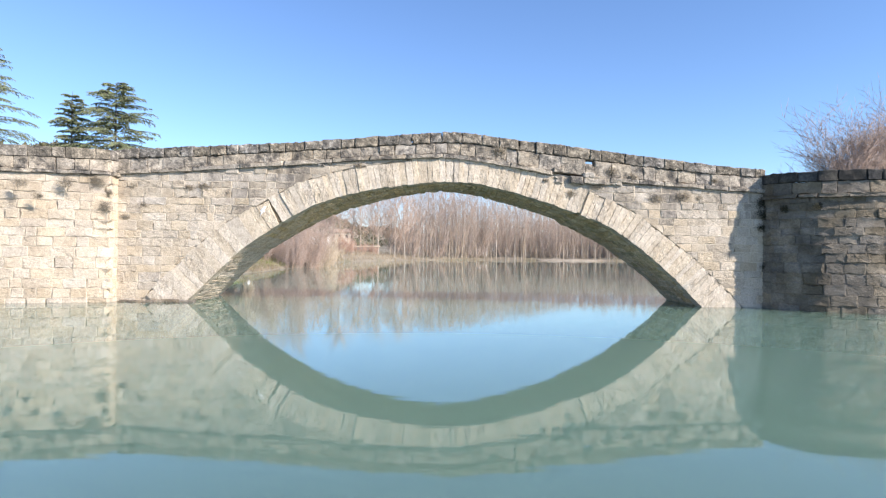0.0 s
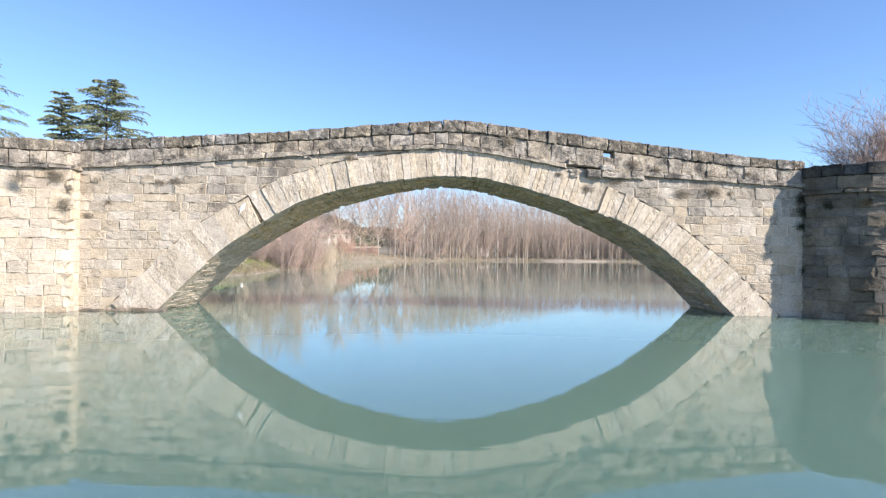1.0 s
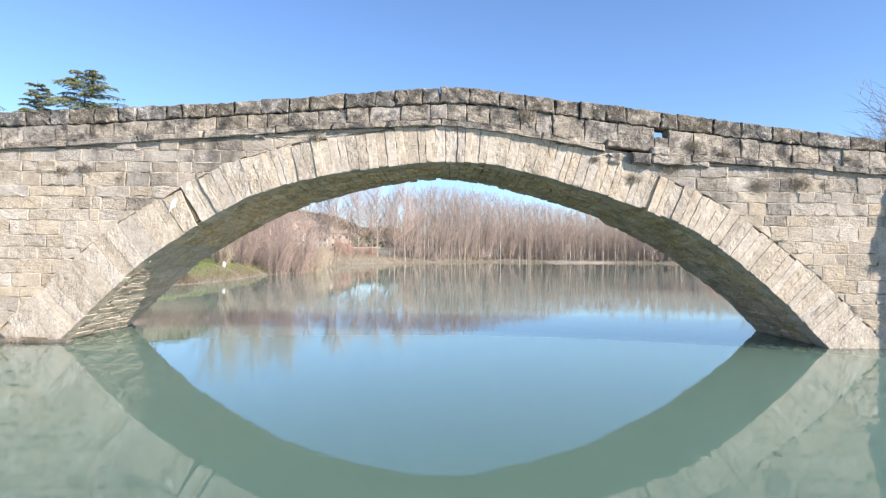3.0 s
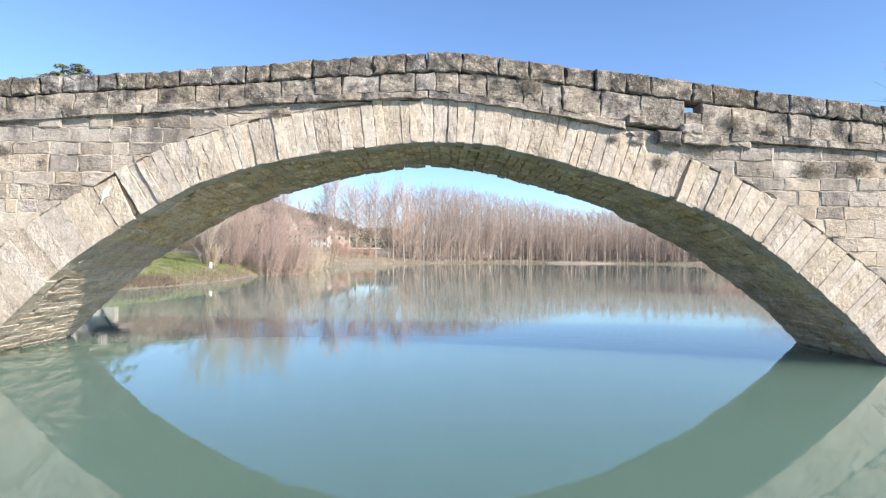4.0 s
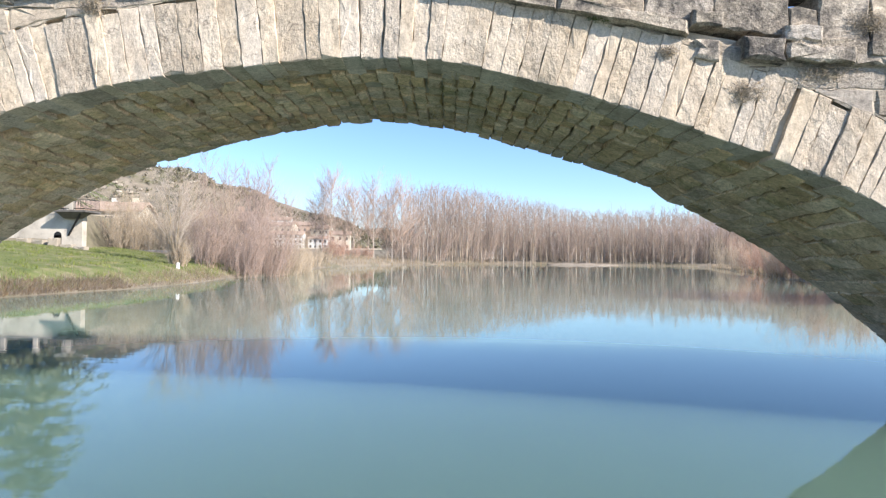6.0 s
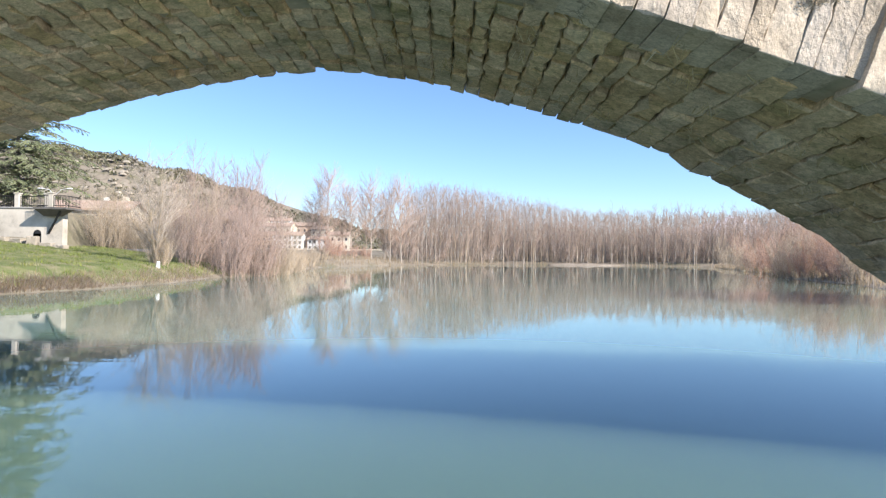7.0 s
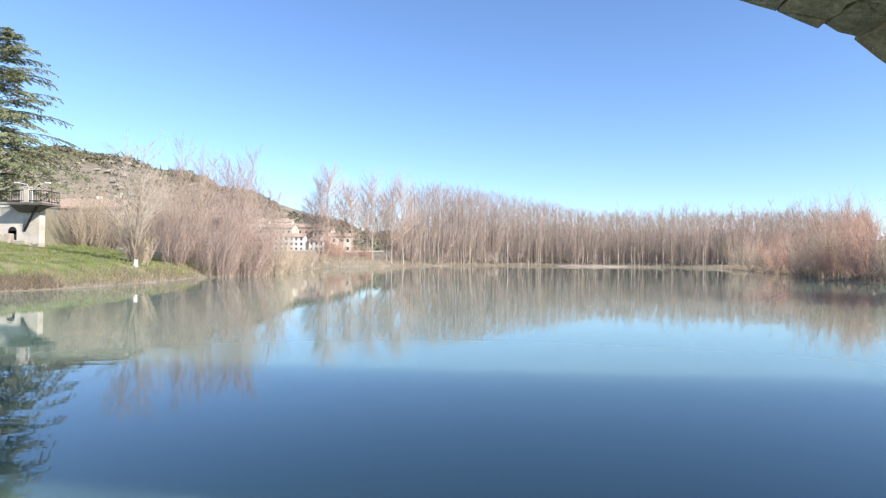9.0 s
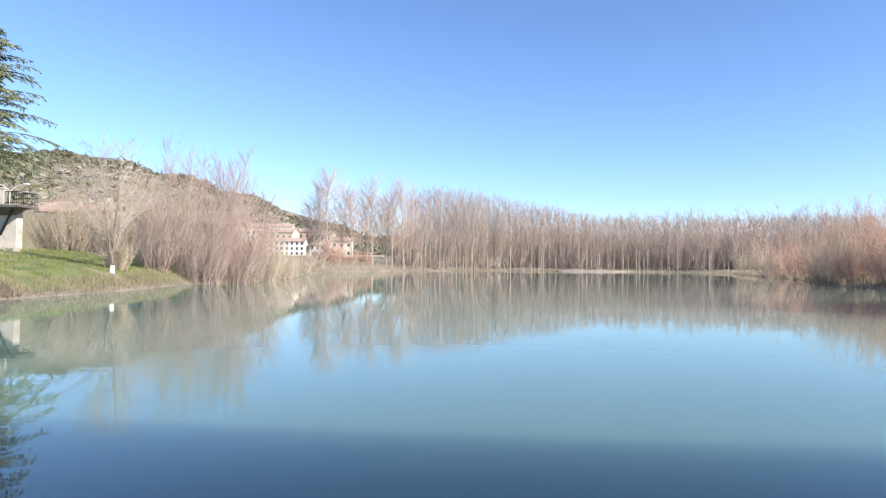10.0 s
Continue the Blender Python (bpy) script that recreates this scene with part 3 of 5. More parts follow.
# ring of voussoirs
barrel = tagged(mesh_ob("arch_ring", *(lambda a, b: ([(x, 0.06, z) for x, z in a] + [(x, 0.06, z) for x, z in b], [(i, i + 1, len(a) + i + 1, len(a) + i) for i in range(len(a) - 1)]))([arc(s, 0.06) for s in np.linspace(0, ARC_L, 60)], [arc(s, ring(s) - 0.03) for s in np.linspace(0, ARC_L, 60)]), M_MORTAR, bridge), "ring of narrow upright voussoirs, cracked in places")
CRACKS = (arc_s_at_x(-4.92), arc_s_at_x(4.28))
s = arc_s_at_x(-8.35)
s_end = arc_s_at_x(8.5)
while s < s_end:
    x_here = arc(s)[0]
    w = rng.uniform(0.12, 0.22) if x_here > -5 else rng.uniform(0.22, 0.40)
    if rng.random() < 0.12:
        w *= 1.35
    for ck in CRACKS:
        if s < ck < s + w + 0.12:
            w = max(0.12, ck - s)
    gap = rng.choice((0.0, 0.0, 0.001, 0.002)) if abs(x_here) > 5.6 else rng.choice((0.0, 0.0, 0.001, 0.001, 0.002, 0.005))
    near_crack = any(abs(s + w - ck) < 0.01 for ck in CRACKS)
    s1 = s + w
    t0, t1 = ring(s) + rng.uniform(-0.04, 0.05), ring(s1)
    t1 = t0 + (t1 - ring(s))
    r0 = rng.uniform(-0.012, 0.012)
    a, b = arc(s + gap, r0), arc(s1 - (0.13 if near_crack else gap), r0 + rng.uniform(-0.006, 0.006))
    c, d = arc(s1 - (0.035 if near_crack else gap), t1), arc(s + gap, t0)
    proud = rng.uniform(-0.006, 0.008) if rng.random() < 0.85 else rng.uniform(-0.02, 0.025)
    if abs(x_here) > 5.6:
        proud = rng.uniform(-0.006, 0.006)
    if 0 < CRACKS[0] - s < 0.55:
        proud = 0.015
    put_stone("voussoir", [(p[0], 0.0, p[1]) for p in (a, b, c, d)], (0, -1, 0), M_VOUS, barrel, depth=rng.uniform(0.28, 0.62), proud=proud, bev=rng.uniform(0.002, 0.006) if abs(x_here) > 5.6 else rng.uniform(0.003, 0.010), rough=0.003 if abs(x_here) > 5.6 else 0.007, lump=0.004 if abs(x_here) > 5.6 else 0.008, split=0.09, chip=0.0 if abs(x_here) > 5.6 else 0.05)
    s = s1

# brown wedge added for the open crack's shaded inside, and a white lime crust beside it
M_WEDGE = material("crack_shade_brown", [(0.14, 0.105, 0.065), (0.26, 0.20, 0.13)], 6, 0.96, 0.9, 24, grain=0.4)
ck = CRACKS[0]
put_stone("crack_fill", [(p[0], 0.0, p[1]) for p in (arc(ck - 0.15, 0.05), arc(ck + 0.02, 0.05), arc(ck + 0.02, 0.74), arc(ck - 0.06, 0.74))], (0, -1, 0), M_WEDGE, barrel, depth=0.3, proud=-0.03, bev=0.01, rough=0.012, lump=0.02, split=0.09)
lx0, lz0 = arc(ck - 0.33, 0.62)
put_stone("lime_crust", [(lx0 + 0.07 * math.cos(a) * (1 + 0.4 * math.sin(3 * a)) + 0.05 * math.sin(a), 0.0, lz0 + 0.15 * math.sin(a) * (1 + 0.3 * math.sin(2 * a))) for a in np.linspace(0, 2 * math.pi, 9)[:-1]], (0, -1, 0), M_WHITE, barrel, depth=0.05, proud=0.028, bev=0.006, rough=0.02, lump=0.006, split=0.05)

# under side of the arch
VY = (0.2, 1.1, 2.0, DEPTH - 0.01)
vv, vf = [], []
for i, q in enumerate(np.linspace(0, ARC_L, 120)):
    for y in VY:
        x0, _, z0 = vault(q, y)
        x1, z1 = arc(q, 0)
        x2, z2 = arc(q, 0.10)
        vv.append((x0 + x2 - x1, y, z0 + z2 - z1))
    x2, z2 = arc(q, 0.3)
    vv.append((x2, DEPTH - 0.01, z2))
    if i:
        for k in range(4):
            vf.append((5 * (i - 1) + k, 5 * (i - 1) + k + 1, 5 * i + k + 1, 5 * i + k))
soffit = tagged(mesh_ob("vault", vv, vf, M_JOINT, bridge), "damp grey-green stones on the vault's under side")
s, s_end, made, spare = arc_s_at_x(-8.1), arc_s_at_x(8.25), 0, ([], [])
while s < s_end:
    x_at = arc(s)[0]
    calm, flank, crown = x_at < -5.6, x_at > 3.0, -1.6 < x_at < 3.0
    w = rng.uniform(0.09, 0.135) if calm else rng.uniform(0.19, 0.31) if flank else rng.uniform(0.13, 0.22)
    y = rng.uniform(0.26, 0.60)
    while y < DEPTH - 0.05:
        ln = rng.uniform(0.5, 1.0) if calm else rng.uniform(0.38, 0.80) if flank else rng.uniform(0.20, 0.46)
        last = False
        y1 = y + ln
        if y1 > DEPTH - 0.25:
            y1 = DEPTH + (rng.uniform(-0.03, 0.03) if rng.random() < 0.9 else rng.uniform(-0.14, -0.05))
            last = True
        g = 0.001 if last else rng.choice((0.001, 0.002, 0.003, 0.005, 0.008, 0.015))
        sk = 0.0 if last else rng.uniform(-0.02, 0.02)
        pr = rng.uniform(-0.014, 0.010) if rng.random() < 0.80 else rng.uniform(-0.04, 0.02)
        if last:
            pr = rng.uniform(-0.006, 0.006) if rng.random() < 0.9 else -0.03
        elif calm:
            pr, g = rng.uniform(-0.010, 0.008), rng.uniform(0.001, 0.003)
        elif crown and rng.random() < 0.30:
            pr = rng.uniform(-0.065, -0.02)
        q = [(s + g, y + g), (s + w - g, y + g + sk), (s + w - g, y1 - g), (s + g, y1 - g + sk)]
        pts = [vault(u, v) for u, v in q]
        m0, m1 = arc(s + w / 2), arc(s + w / 2, -1)
        nr = (m1[0] - m0[0], 0, m1[1] - m0[1])
        rg = 0.014 if last else 0.007 if calm else 0.016
        lp = 0.004 if calm else 0.010 if last or flank else 0.020
        smat = M_VOUS if calm else M_SOFF
        if made < 298 and (calm or rng.random() < 0.72):
            put_stone("vault_stone", pts, nr, smat, soffit, depth=0.32, proud=pr, bev=0.008 if last else rng.uniform(0.006, 0.022), rough=rg, lump=lp, split=0.12)
            made += 1
        else:
            v, f, _ = stone("x", pts, nr, None, None, depth=0.32, proud=pr, bev=0.008 if last else rng.uniform(0.006, 0.022), rough=rg, lump=lp, split=0.12)
            o = len(spare[0])
            spare[0].extend(v)
            spare[1].extend([tuple(i + o for i in t) for t in f])
        y = y1
    s += w
if spare[0]:
    rubble = tagged(mesh_ob("vault_rubble", spare[0], spare[1], M_SOFF_J, soffit, smooth=True), kind="stuff")
    rubble.data.set_sharp_from_angle(angle=radians(34))


def courses(z0, z1, lo=0.22, hi=0.34):
    zs = [z0]
    while zs[-1] < z1:
        zs.append(zs[-1] + rng.uniform(lo, hi))
    return zs


# spandrel blocks beside and above the ring
zs = courses(-0.15, 4.5, 0.21, 0.33)
for zi in range(len(zs) - 1):
    za, zb = zs[zi], zs[zi + 1]
    x = -10.05 - rng.uniform(0, 0.3)
    while x < 10.0:
        w = rng.uniform(0.34, 0.72)
        if rng.random() < 0.15:
            w *= 0.55
        x1 = min(x + w, 10.02)
        g = rng.uniform(0.003, 0.012)
        poly = [(x + g, za + g), (x1 - g, za + g), (x1 - g, zb - g), (x + g, zb - g)]
        cx, cz = (x + x1) / 2, (za + zb) / 2
        # three cuts along the ring, one along the string course
        for px in (x, cx, x1):
            for pz in (za, cz):
                e = int(np.argmin((EXTRADOS[:, 0] - px) ** 2 + (EXTRADOS[:, 1] - pz) ** 2))
                e = min(max(e, 1), len(EXTRADOS) - 2)
                t = EXTRADOS[e + 1] - EXTRADOS[e - 1]
                nr = (-t[1], t[0])
                h = math.hypot(*nr)
                nr = (nr[0] / h, nr[1] / h)
                if poly:
                    poly = clip(poly, (EXTRADOS[e][0] + nr[0] * 0.004, EXTRADOS[e][1] + nr[1] * 0.004), nr)
        sl = (str_low(x1) - str_low(x)) / max(x1 - x, 1e-3)
        if poly:
            poly = clip(poly, (cx, str_low(cx) - 0.01), (sl / math.hypot(1, sl), -1 / math.hypot(1, sl)))
        if poly and area(poly) > 0.004:
            pr = rng.uniform(-0.005, 0.008)
            u = rng.random()
            if cz < 2.4:
                pr *= 0.5
            elif u < 0.05:
                pr += 0.025
            elif u < 0.06:
                pr -= 0.04
            put_stone("wall_block", [(p[0], 0.0, p[1]) for p in poly], (0, -1, 0), M_GREY if cz > str_low(cx) - rng.uniform(0.3, 1.3) else M_WALL, spandrel, depth=0.10, proud=pr, bev=rng.choice((0.002, 0.003, 0.004, 0.006, 0.011)), rough=0.010, lump=0.004 if cz < 2.4 else 0.008, split=0.12, collar=0.0 if rng.random() < (0.05 if cz < 2.4 else 0.14) else 0.024, chip=rng.choice((0.02, 0.05, 0.16)))
        x = x1

# footing ledge that just clears the water on the left
for a, b_ in ((-9.95, -9.2), (-9.2, -8.7), (-8.7, -8.05), (-8.05, -7.55)):
    fy = -0.10 - rng.uniform(0, 0.10)
    put_stone("footing_stone", [(a + 0.01, fy, 0.05), (b_ - 0.01, fy - rng.uniform(0, 0.05), 0.05), (b_ - 0.01, 0.1, 0.07), (a + 0.01, 0.1, 0.07)], (0, 0, 1), M_PIER, spandrel, depth=0.5, proud=rng.uniform(-0.02, 0.02), bev=0.03, rough=0.03, lump=0.02)
# string course, parapet and coping along the near face
parapet = box_part("parapet", (-26, -10.2, 0.06, 0.36, 3.7, 4.55), M_MORTAR, bridge, "weathered parapet of two courses with dark lichened coping")


def runs(x0, x1, lo, hi):
    x = x0
    while x < x1 - 0.05:
        w = rng.uniform(lo, hi)
        b = min(x + w, x1)
        if x1 - b < lo * 0.5:
            b = x1
        yield x, b
        x = b


for a, b in runs(-10.1, 10.0, 0.7, 1.5):
    if 3.55 < (a + b) / 2 < 4.45 or -3.95 < (a + b) / 2 < -3.5:
        continue
    g = rng.uniform(0.002, 0.008)
    put_stone("string_stone", [(a + g, 0, str_low(a)), (b - g, 0, str_low(b)), (b - g, 0, str_up(b)), (a + g, 0, str_up(a))], (0, -1, 0), M_PARA, parapet, depth=0.25, proud=rng.uniform(0.075, 0.10), bev=rng.uniform(0.01, 0.03), rough=0.012, lump=0.003, split=0.11, chip=0.25)
# stones that slipped out below the break in the string course
for x0, x1, z0, z1, out in ((3.42, 3.72, 4.12, 4.26, 0.10), (3.46, 3.72, 3.80, 4.00, 0.04), (3.93, 4.32, 3.77, 4.00, 0.13), (4.34, 5.02, 3.77, 3.93, 0.12), (5.02, 5.52, 3.74, 3.90, 0.08), (4.34, 4.70, 3.97, 4.13, 0.12), (-3.84, -3.62, 4.24, 4.36, 0.05), (-3.60, -3.38, 4.30, 4.42, 0.04)):
    put_stone("string_stone", [(x0, 0, z0), (x1, 0, z0 - 0.03), (x1, 0, z1 - 0.03), (x0, 0, z1)], (0, -1, 0), M_PARA, parapet, depth=0.3, proud=out, bev=0.018, rough=0.016, lump=0.016, split=0.10, chip=0.25)
for a, b in [*runs(-10.1, 4.42, 0.32, 0.70), (4.42, 4.70), *runs(4.70, 10.0, 0.32, 0.70)]:
    g = rng.uniform(0.0, 0.006)
    gap_ = 0.19 if a == 4.42 else 0.008
    pts = [(a + g, 0, str_up(a) + 0.006), (b - g, 0, str_up(b) + 0.006), (b - g, 0, cope_low(b) - gap_), (a + g, 0, cope_low(a) - gap_)]
    put_stone("parapet_stone", pts, (0, -1, 0), M_PARA, parapet, depth=0.2 if a == 4.42 else 0.38, proud=rng.uniform(-0.02, 0.02), bev=rng.uniform(0.006, 0.018), rough=0.014, lump=0.012, split=0.10, chip=0.12)
for a, b in runs(-10.1, 10.0, 0.32, 0.78):
    g = rng.uniform(0.0, 0.006)
    j0, j1 = rng.uniform(-0.014, 0.012), rng.uniform(-0.014, 0.012)
    put_stone("coping_stone", [(a + g, 0, cope_low(a) + 0.005), (b - g, 0, cope_low(b) + 0.005), (b - g, 0, top_z(b) + j1), (a + g, 0, top_z(a) + j0)], (0, -1, 0), M_COPE, parapet, depth=0.42, proud=rng.uniform(0.01, 0.05), bev=rng.uniform(0.010, 0.026), rough=0.018, lump=0.014, split=0.085, chip=0.16)
far_parapet = part("parapet", prism_y([(x, str_up(x) - 0.06) for x in np.linspace(-12, 12, 25)] + [(x, top_z(x)) for x in np.linspace(12, -12, 25)], DEPTH - 0.38, DEPTH), M_PARA, bridge, "weathered stone parapet on the far side")

# ---- piers ----
def pier(path, top, label, rug=1.0, cope=None, face=None, core=None, zlo=-0.15, courses_h=(0.22, 0.33)):
    """A cutwater with a face along path, which turns from the wall out over the water and back."""
    p = [Vector((a, b, 0)) for a, b in path]
    run = [0.0]
    for i in range(1, len(p)):
        run.append(run[-1] + (p[i] - p[i - 1]).length)

    def at(u, z, off=0.0):
        u = min(max(u, 0.0), run[-1])
        i = max(k for k in range(len(run) - 1) if run[k] <= u + 1e-9)
        t = (u - run[i]) / (run[i + 1] - run[i])
        d = (p[i + 1] - p[i]).normalized()
        nrm = Vector((d.y, -d.x, 0))
        q = p[i].lerp(p[i + 1], t) + nrm * off
        return Vector((q.x, q.y, z)), nrm

    bm = bmesh.new()
    inner = [at(u, 0, -0.08)[0] for u in np.linspace(0, run[-1], 40)]
    base = [(v.x, v.y) for v in inner] + [(path[-1][0], 0.6), (path[0][0], 0.6)]
    lo = [bm.verts.new((x, y, -2.5)) for x, y in base]
    hi = [bm.verts.new((x, y, top - 0.32)) for x, y in base]
    bm.faces.new(lo[::-1])
    bm.faces.new(hi)
    for i in range(len(lo)):
        j = (i + 1) % len(lo)
        bm.faces.new((lo[i], lo[j], hi[j], hi[i]))
    bmesh.ops.recalc_face_normals(bm, faces=bm.faces[:])
    body = part("pier", bm, core or M_MORTAR, bridge, label)
    zs = courses(zlo, top - 0.92, *courses_h)
    zs[-1] = top - 0.78
    rows = [(zs[i], zs[i + 1], "wall_block", face or M_WALL, 0.0, 0.3, 0.75) for i in range(len(zs) - 1)]
    rows += [(top - 0.78, top - 0.67, "string_stone", face or M_PARA, 0.10, 0.5, 1.2), (top - 0.67, top - 0.31, "parapet_stone", face or M_PARA, 0.0, 0.35, 0.8), (top - 0.31, top, "coping_stone", cope or M_COPE, 0.025, 0.35, 0.8)]
    for za, zb, nm, mat, out, lo_, hi_ in rows:
        for a, b in runs(0.0, run[-1], lo_, hi_):
            g = rng.uniform(0.003, 0.012)
            bends = [r for r in run if a + 0.08 < r < b - 0.08]
            us = [a + g] + bends + [b - g]
            pts = [at(u, za + g)[0] for u in us] + [at(u, zb - g)[0] for u in reversed(us)]
            nrm = at((a + b) / 2, 0)[1]
            put_stone(nm, pts, nrm, mat, body, depth=0.3 if nm != "wall_block" else 0.10, collar=0.024 if nm == "wall_block" else 0.0, proud=out + rng.uniform(-0.008, 0.02) * rug, bev=rng.choice((0.003, 0.005, 0.008, 0.014)) * rug, rough=0.012 * rug, lump=0.013 * rug, split=0.13, chip=0.12 * rug)
    return body


pier([(-18.0, 0.0), (-16.8, -1.2), (-14.8, -1.6), (-12.4, -1.08), (-10.25, -0.5), (-10.02, -0.42), (-10.0, 0.05)], 4.60, "pale angled cutwater pier of coursed limestone")
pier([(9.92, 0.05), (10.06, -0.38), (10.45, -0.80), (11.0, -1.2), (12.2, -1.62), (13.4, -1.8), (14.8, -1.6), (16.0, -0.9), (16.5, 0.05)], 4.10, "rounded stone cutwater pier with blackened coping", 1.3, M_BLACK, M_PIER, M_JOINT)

# ---- bare trees and shrubs ----
def lean_to(d, up, amount):
    v = d + up * amount
    return v / np.linalg.norm(v)


def branch(segs, R, p, d, length, r, depth, bend, kids, spread, up, steps=3):
    """One limb in short straight pieces, with its side twigs."""
    z = np.array([0, 0, 1.0])
    for i in range(steps):
        d = lean_to(d + np.array([R.uniform(-bend, bend) for _ in range(3)]), z, up)
        q = p + d * (length / steps)
        r1 = r * (1 - 0.55 / steps * (i + 1) / 1.0)
        segs.append((*p, *q, r, r1))
        if depth > 0:
            for _ in range(kids):
                s = R.uniform(0.2, 1.0)
                side = np.array([R.gauss(0, 1), R.gauss(0, 1), R.gauss(0, 0.5)])
                side /= np.linalg.norm(side) + 1e-9
                dd = d + side * spread
                dd /= np.linalg.norm(dd)
                branch(segs, R, p + (q - p) * s, dd, length * R.uniform(0.32, 0.6), r1 * 0.55, depth - 1, bend, max(1, kids - 1), spread, up, 2)
        p, r = q, r1
    return p


def poplar(seed, H, limbs=34, twig=0.02, girth=0.011, rise=(0.9, 1.25), kids=2, reach=1.0):
    """A slim leafless poplar: straight trunk, steep limbs, fine twigs."""
    R = random.Random(seed)
    segs = []
    p = np.array([0, 0, -0.3])
    lean = np.array([R.uniform(-0.04, 0.04), R.uniform(-0.04, 0.04), 1.0])
    n = 9
    nodes, rad = [p], [H * girth]
    for i in range(n):
        q = p + (lean + np.array([R.uniform(-0.03, 0.03), R.uniform(-0.03, 0.03), 0])) * (H / n)
        r = H * girth * (1 - 0.92 * (i + 1) / n)
        segs.append((*p, *q, rad[-1], r))
        nodes.append(q)
        rad.append(r)
        p = q
    for k in range(limbs):
        t = R.uniform(0.16, 0.98) ** 0.9
        i = min(int(t * n), n - 1)
        f = t * n - i
        base = nodes[i] + (nodes[i + 1] - nodes[i]) * f
        a = R.uniform(0, 2 * math.pi)
        el = R.uniform(*rise)
        d = np.array([math.cos(a) * math.cos(el), math.sin(a) * math.cos(el), math.sin(el)])
        ln = H * R.uniform(0.13, 0.28) * (1.15 - 0.75 * t) * reach
        branch(segs, R, base, d, ln, max(twig * 1.5, rad[i] * 0.32), 1, 0.07, kids, 0.42, 0.10, 3)
    s = np.array(segs)
    s[:, 6:8] = np.maximum(s[:, 6:8], twig)
    return s


def shrub(seed, H, R0, stems=70, twig=0.011, spread=0.75, kids=2, up=0.07):
    """A leafless willow bush: many stems fanning out of one stool."""
    R = random.Random(seed)
    segs = []
    for k in range(stems):
        a, rr = R.uniform(0, 2 * math.pi), R0 * 0.45 * math.sqrt(R.random())
        p = np.array([math.cos(a) * rr, math.sin(a) * rr, -0.15])
        out = R.uniform(0.05, spread)
        a2 = a + R.uniform(-0.7, 0.7)
        d = np.array([math.cos(a2) * out, math.sin(a2) * out, 1.0])
        d /= np.linalg.norm(d)
        branch(segs, R, p, d, H * R.uniform(0.45, 1.0), twig * 2.2, 2, 0.10, kids, 0.42, up, 4)
    s = np.array(segs)
    s[:, 6:8] = np.maximum(s[:, 6:8], twig)
    return s


def broad_tree(seed, H, stems=3, twig=0.012, spread=0.55, kids=3, splay=0.35):
    """A leafless broad tree with a few leaning stems and a fine crown."""
    R = random.Random(seed)
    segs = []
    for k in range(stems):
        a = 2 * math.pi * k / stems + R.uniform(-0.5, 0.5)
        d = np.array([math.cos(a) * splay, math.sin(a) * splay, 1.0])
        branch(segs, R, np.array([0, 0, -0.3]), d / np.linalg.norm(d), H * R.uniform(0.75, 1.0), H * 0.011, 3, 0.14, kids, spread, 0.08, 6)
    s = np.array(segs)
    s[:, 6:8] = np.maximum(s[:, 6:8], twig)
    return s


M_BROWN = material("brown_willow_bark", [(0.17, 0.135, 0.095), (0.28, 0.23, 0.17)], 3, 0.95, 0.0, spec=0.1)


def tube(name, segs, mat, parent, sides=6):
    """One tapered stem through a chain of pieces."""
    pts = [tuple(segs[0][0:3])] + [tuple(s[3:6]) for s in segs]
    rad = [segs[0][6]] + [s[7] for s in segs]
    v, f = [], []
    for (x, y, z), r in zip(pts, rad):
        v += [(x + r * math.cos(2 * math.pi * k / sides), y + r * math.sin(2 * math.pi * k / sides), z) for k in range(sides)]
    for i in range(len(pts) - 1):
        for k in range(sides):
            j = (k + 1) % sides
            f.append((sides * i + k, sides * i + j, sides * (i + 1) + j, sides * (i + 1) + k))
    f.append(tuple(range(len(v) - sides, len(v))))
    return mesh_ob(name, v, f, mat, parent)


def gz(x, y):
    return float(ground_z(np.array([x]), np.array([y]))[0])


def plant(name, x, y, parts_, label, category, group="", turn=0.0, z=None):
    """A plant as a thing: parts_ is (part name, stick rows, material) rows."""
    root = tagged(new(name), label, category, group)
    root.matrix_basis = pose(x, y, gz(x, y) if z is None else z, 0, 0, turn)
    for nm, segs, mat in parts_:
        if nm == "trunk" and len(segs) == 9:
            tube("trunk", segs, mat, root)
        else:
            sticks(nm, segs, mat, root, fine=(nm == "crown"))
    return root


def split_wood(segs, r):
    thick = segs[:, 6] >= r
    return segs[thick], segs[~thick]


def bare(name, x, y, segs, r, bark, twigs, label, category, group="", turn=0.0, z=None):
    if category == "bush":
        return plant(name, x, y, [("crown", segs, twigs)], label, category, group, turn, z)
    a, b = (segs[:9], segs[9:]) if r == 0 else split_wood(segs, r)
    return plant(name, x, y, [("trunk", a, bark), ("crown", b, twigs)], label, category, group, turn, z)


VR = random.Random(21)
# rows of poplars on the far shore: top slope seen from the water in front of the bridge
def grove_slope(k):
    return float(np.interp(k, [-0.24, -0.19, -0.165, -0.14, -0.115, -0.09, -0.06, 0.015, 0.08, 0.154, 0.247, 0.34, 0.40, 0.48, 0.6],
                           [0.080, 0.118, 0.098, 0.104, 0.104, 0.098, 0.110, 0.112, 0.100, 0.084, 0.073, 0.072, 0.072, 0.074, 0.078]))


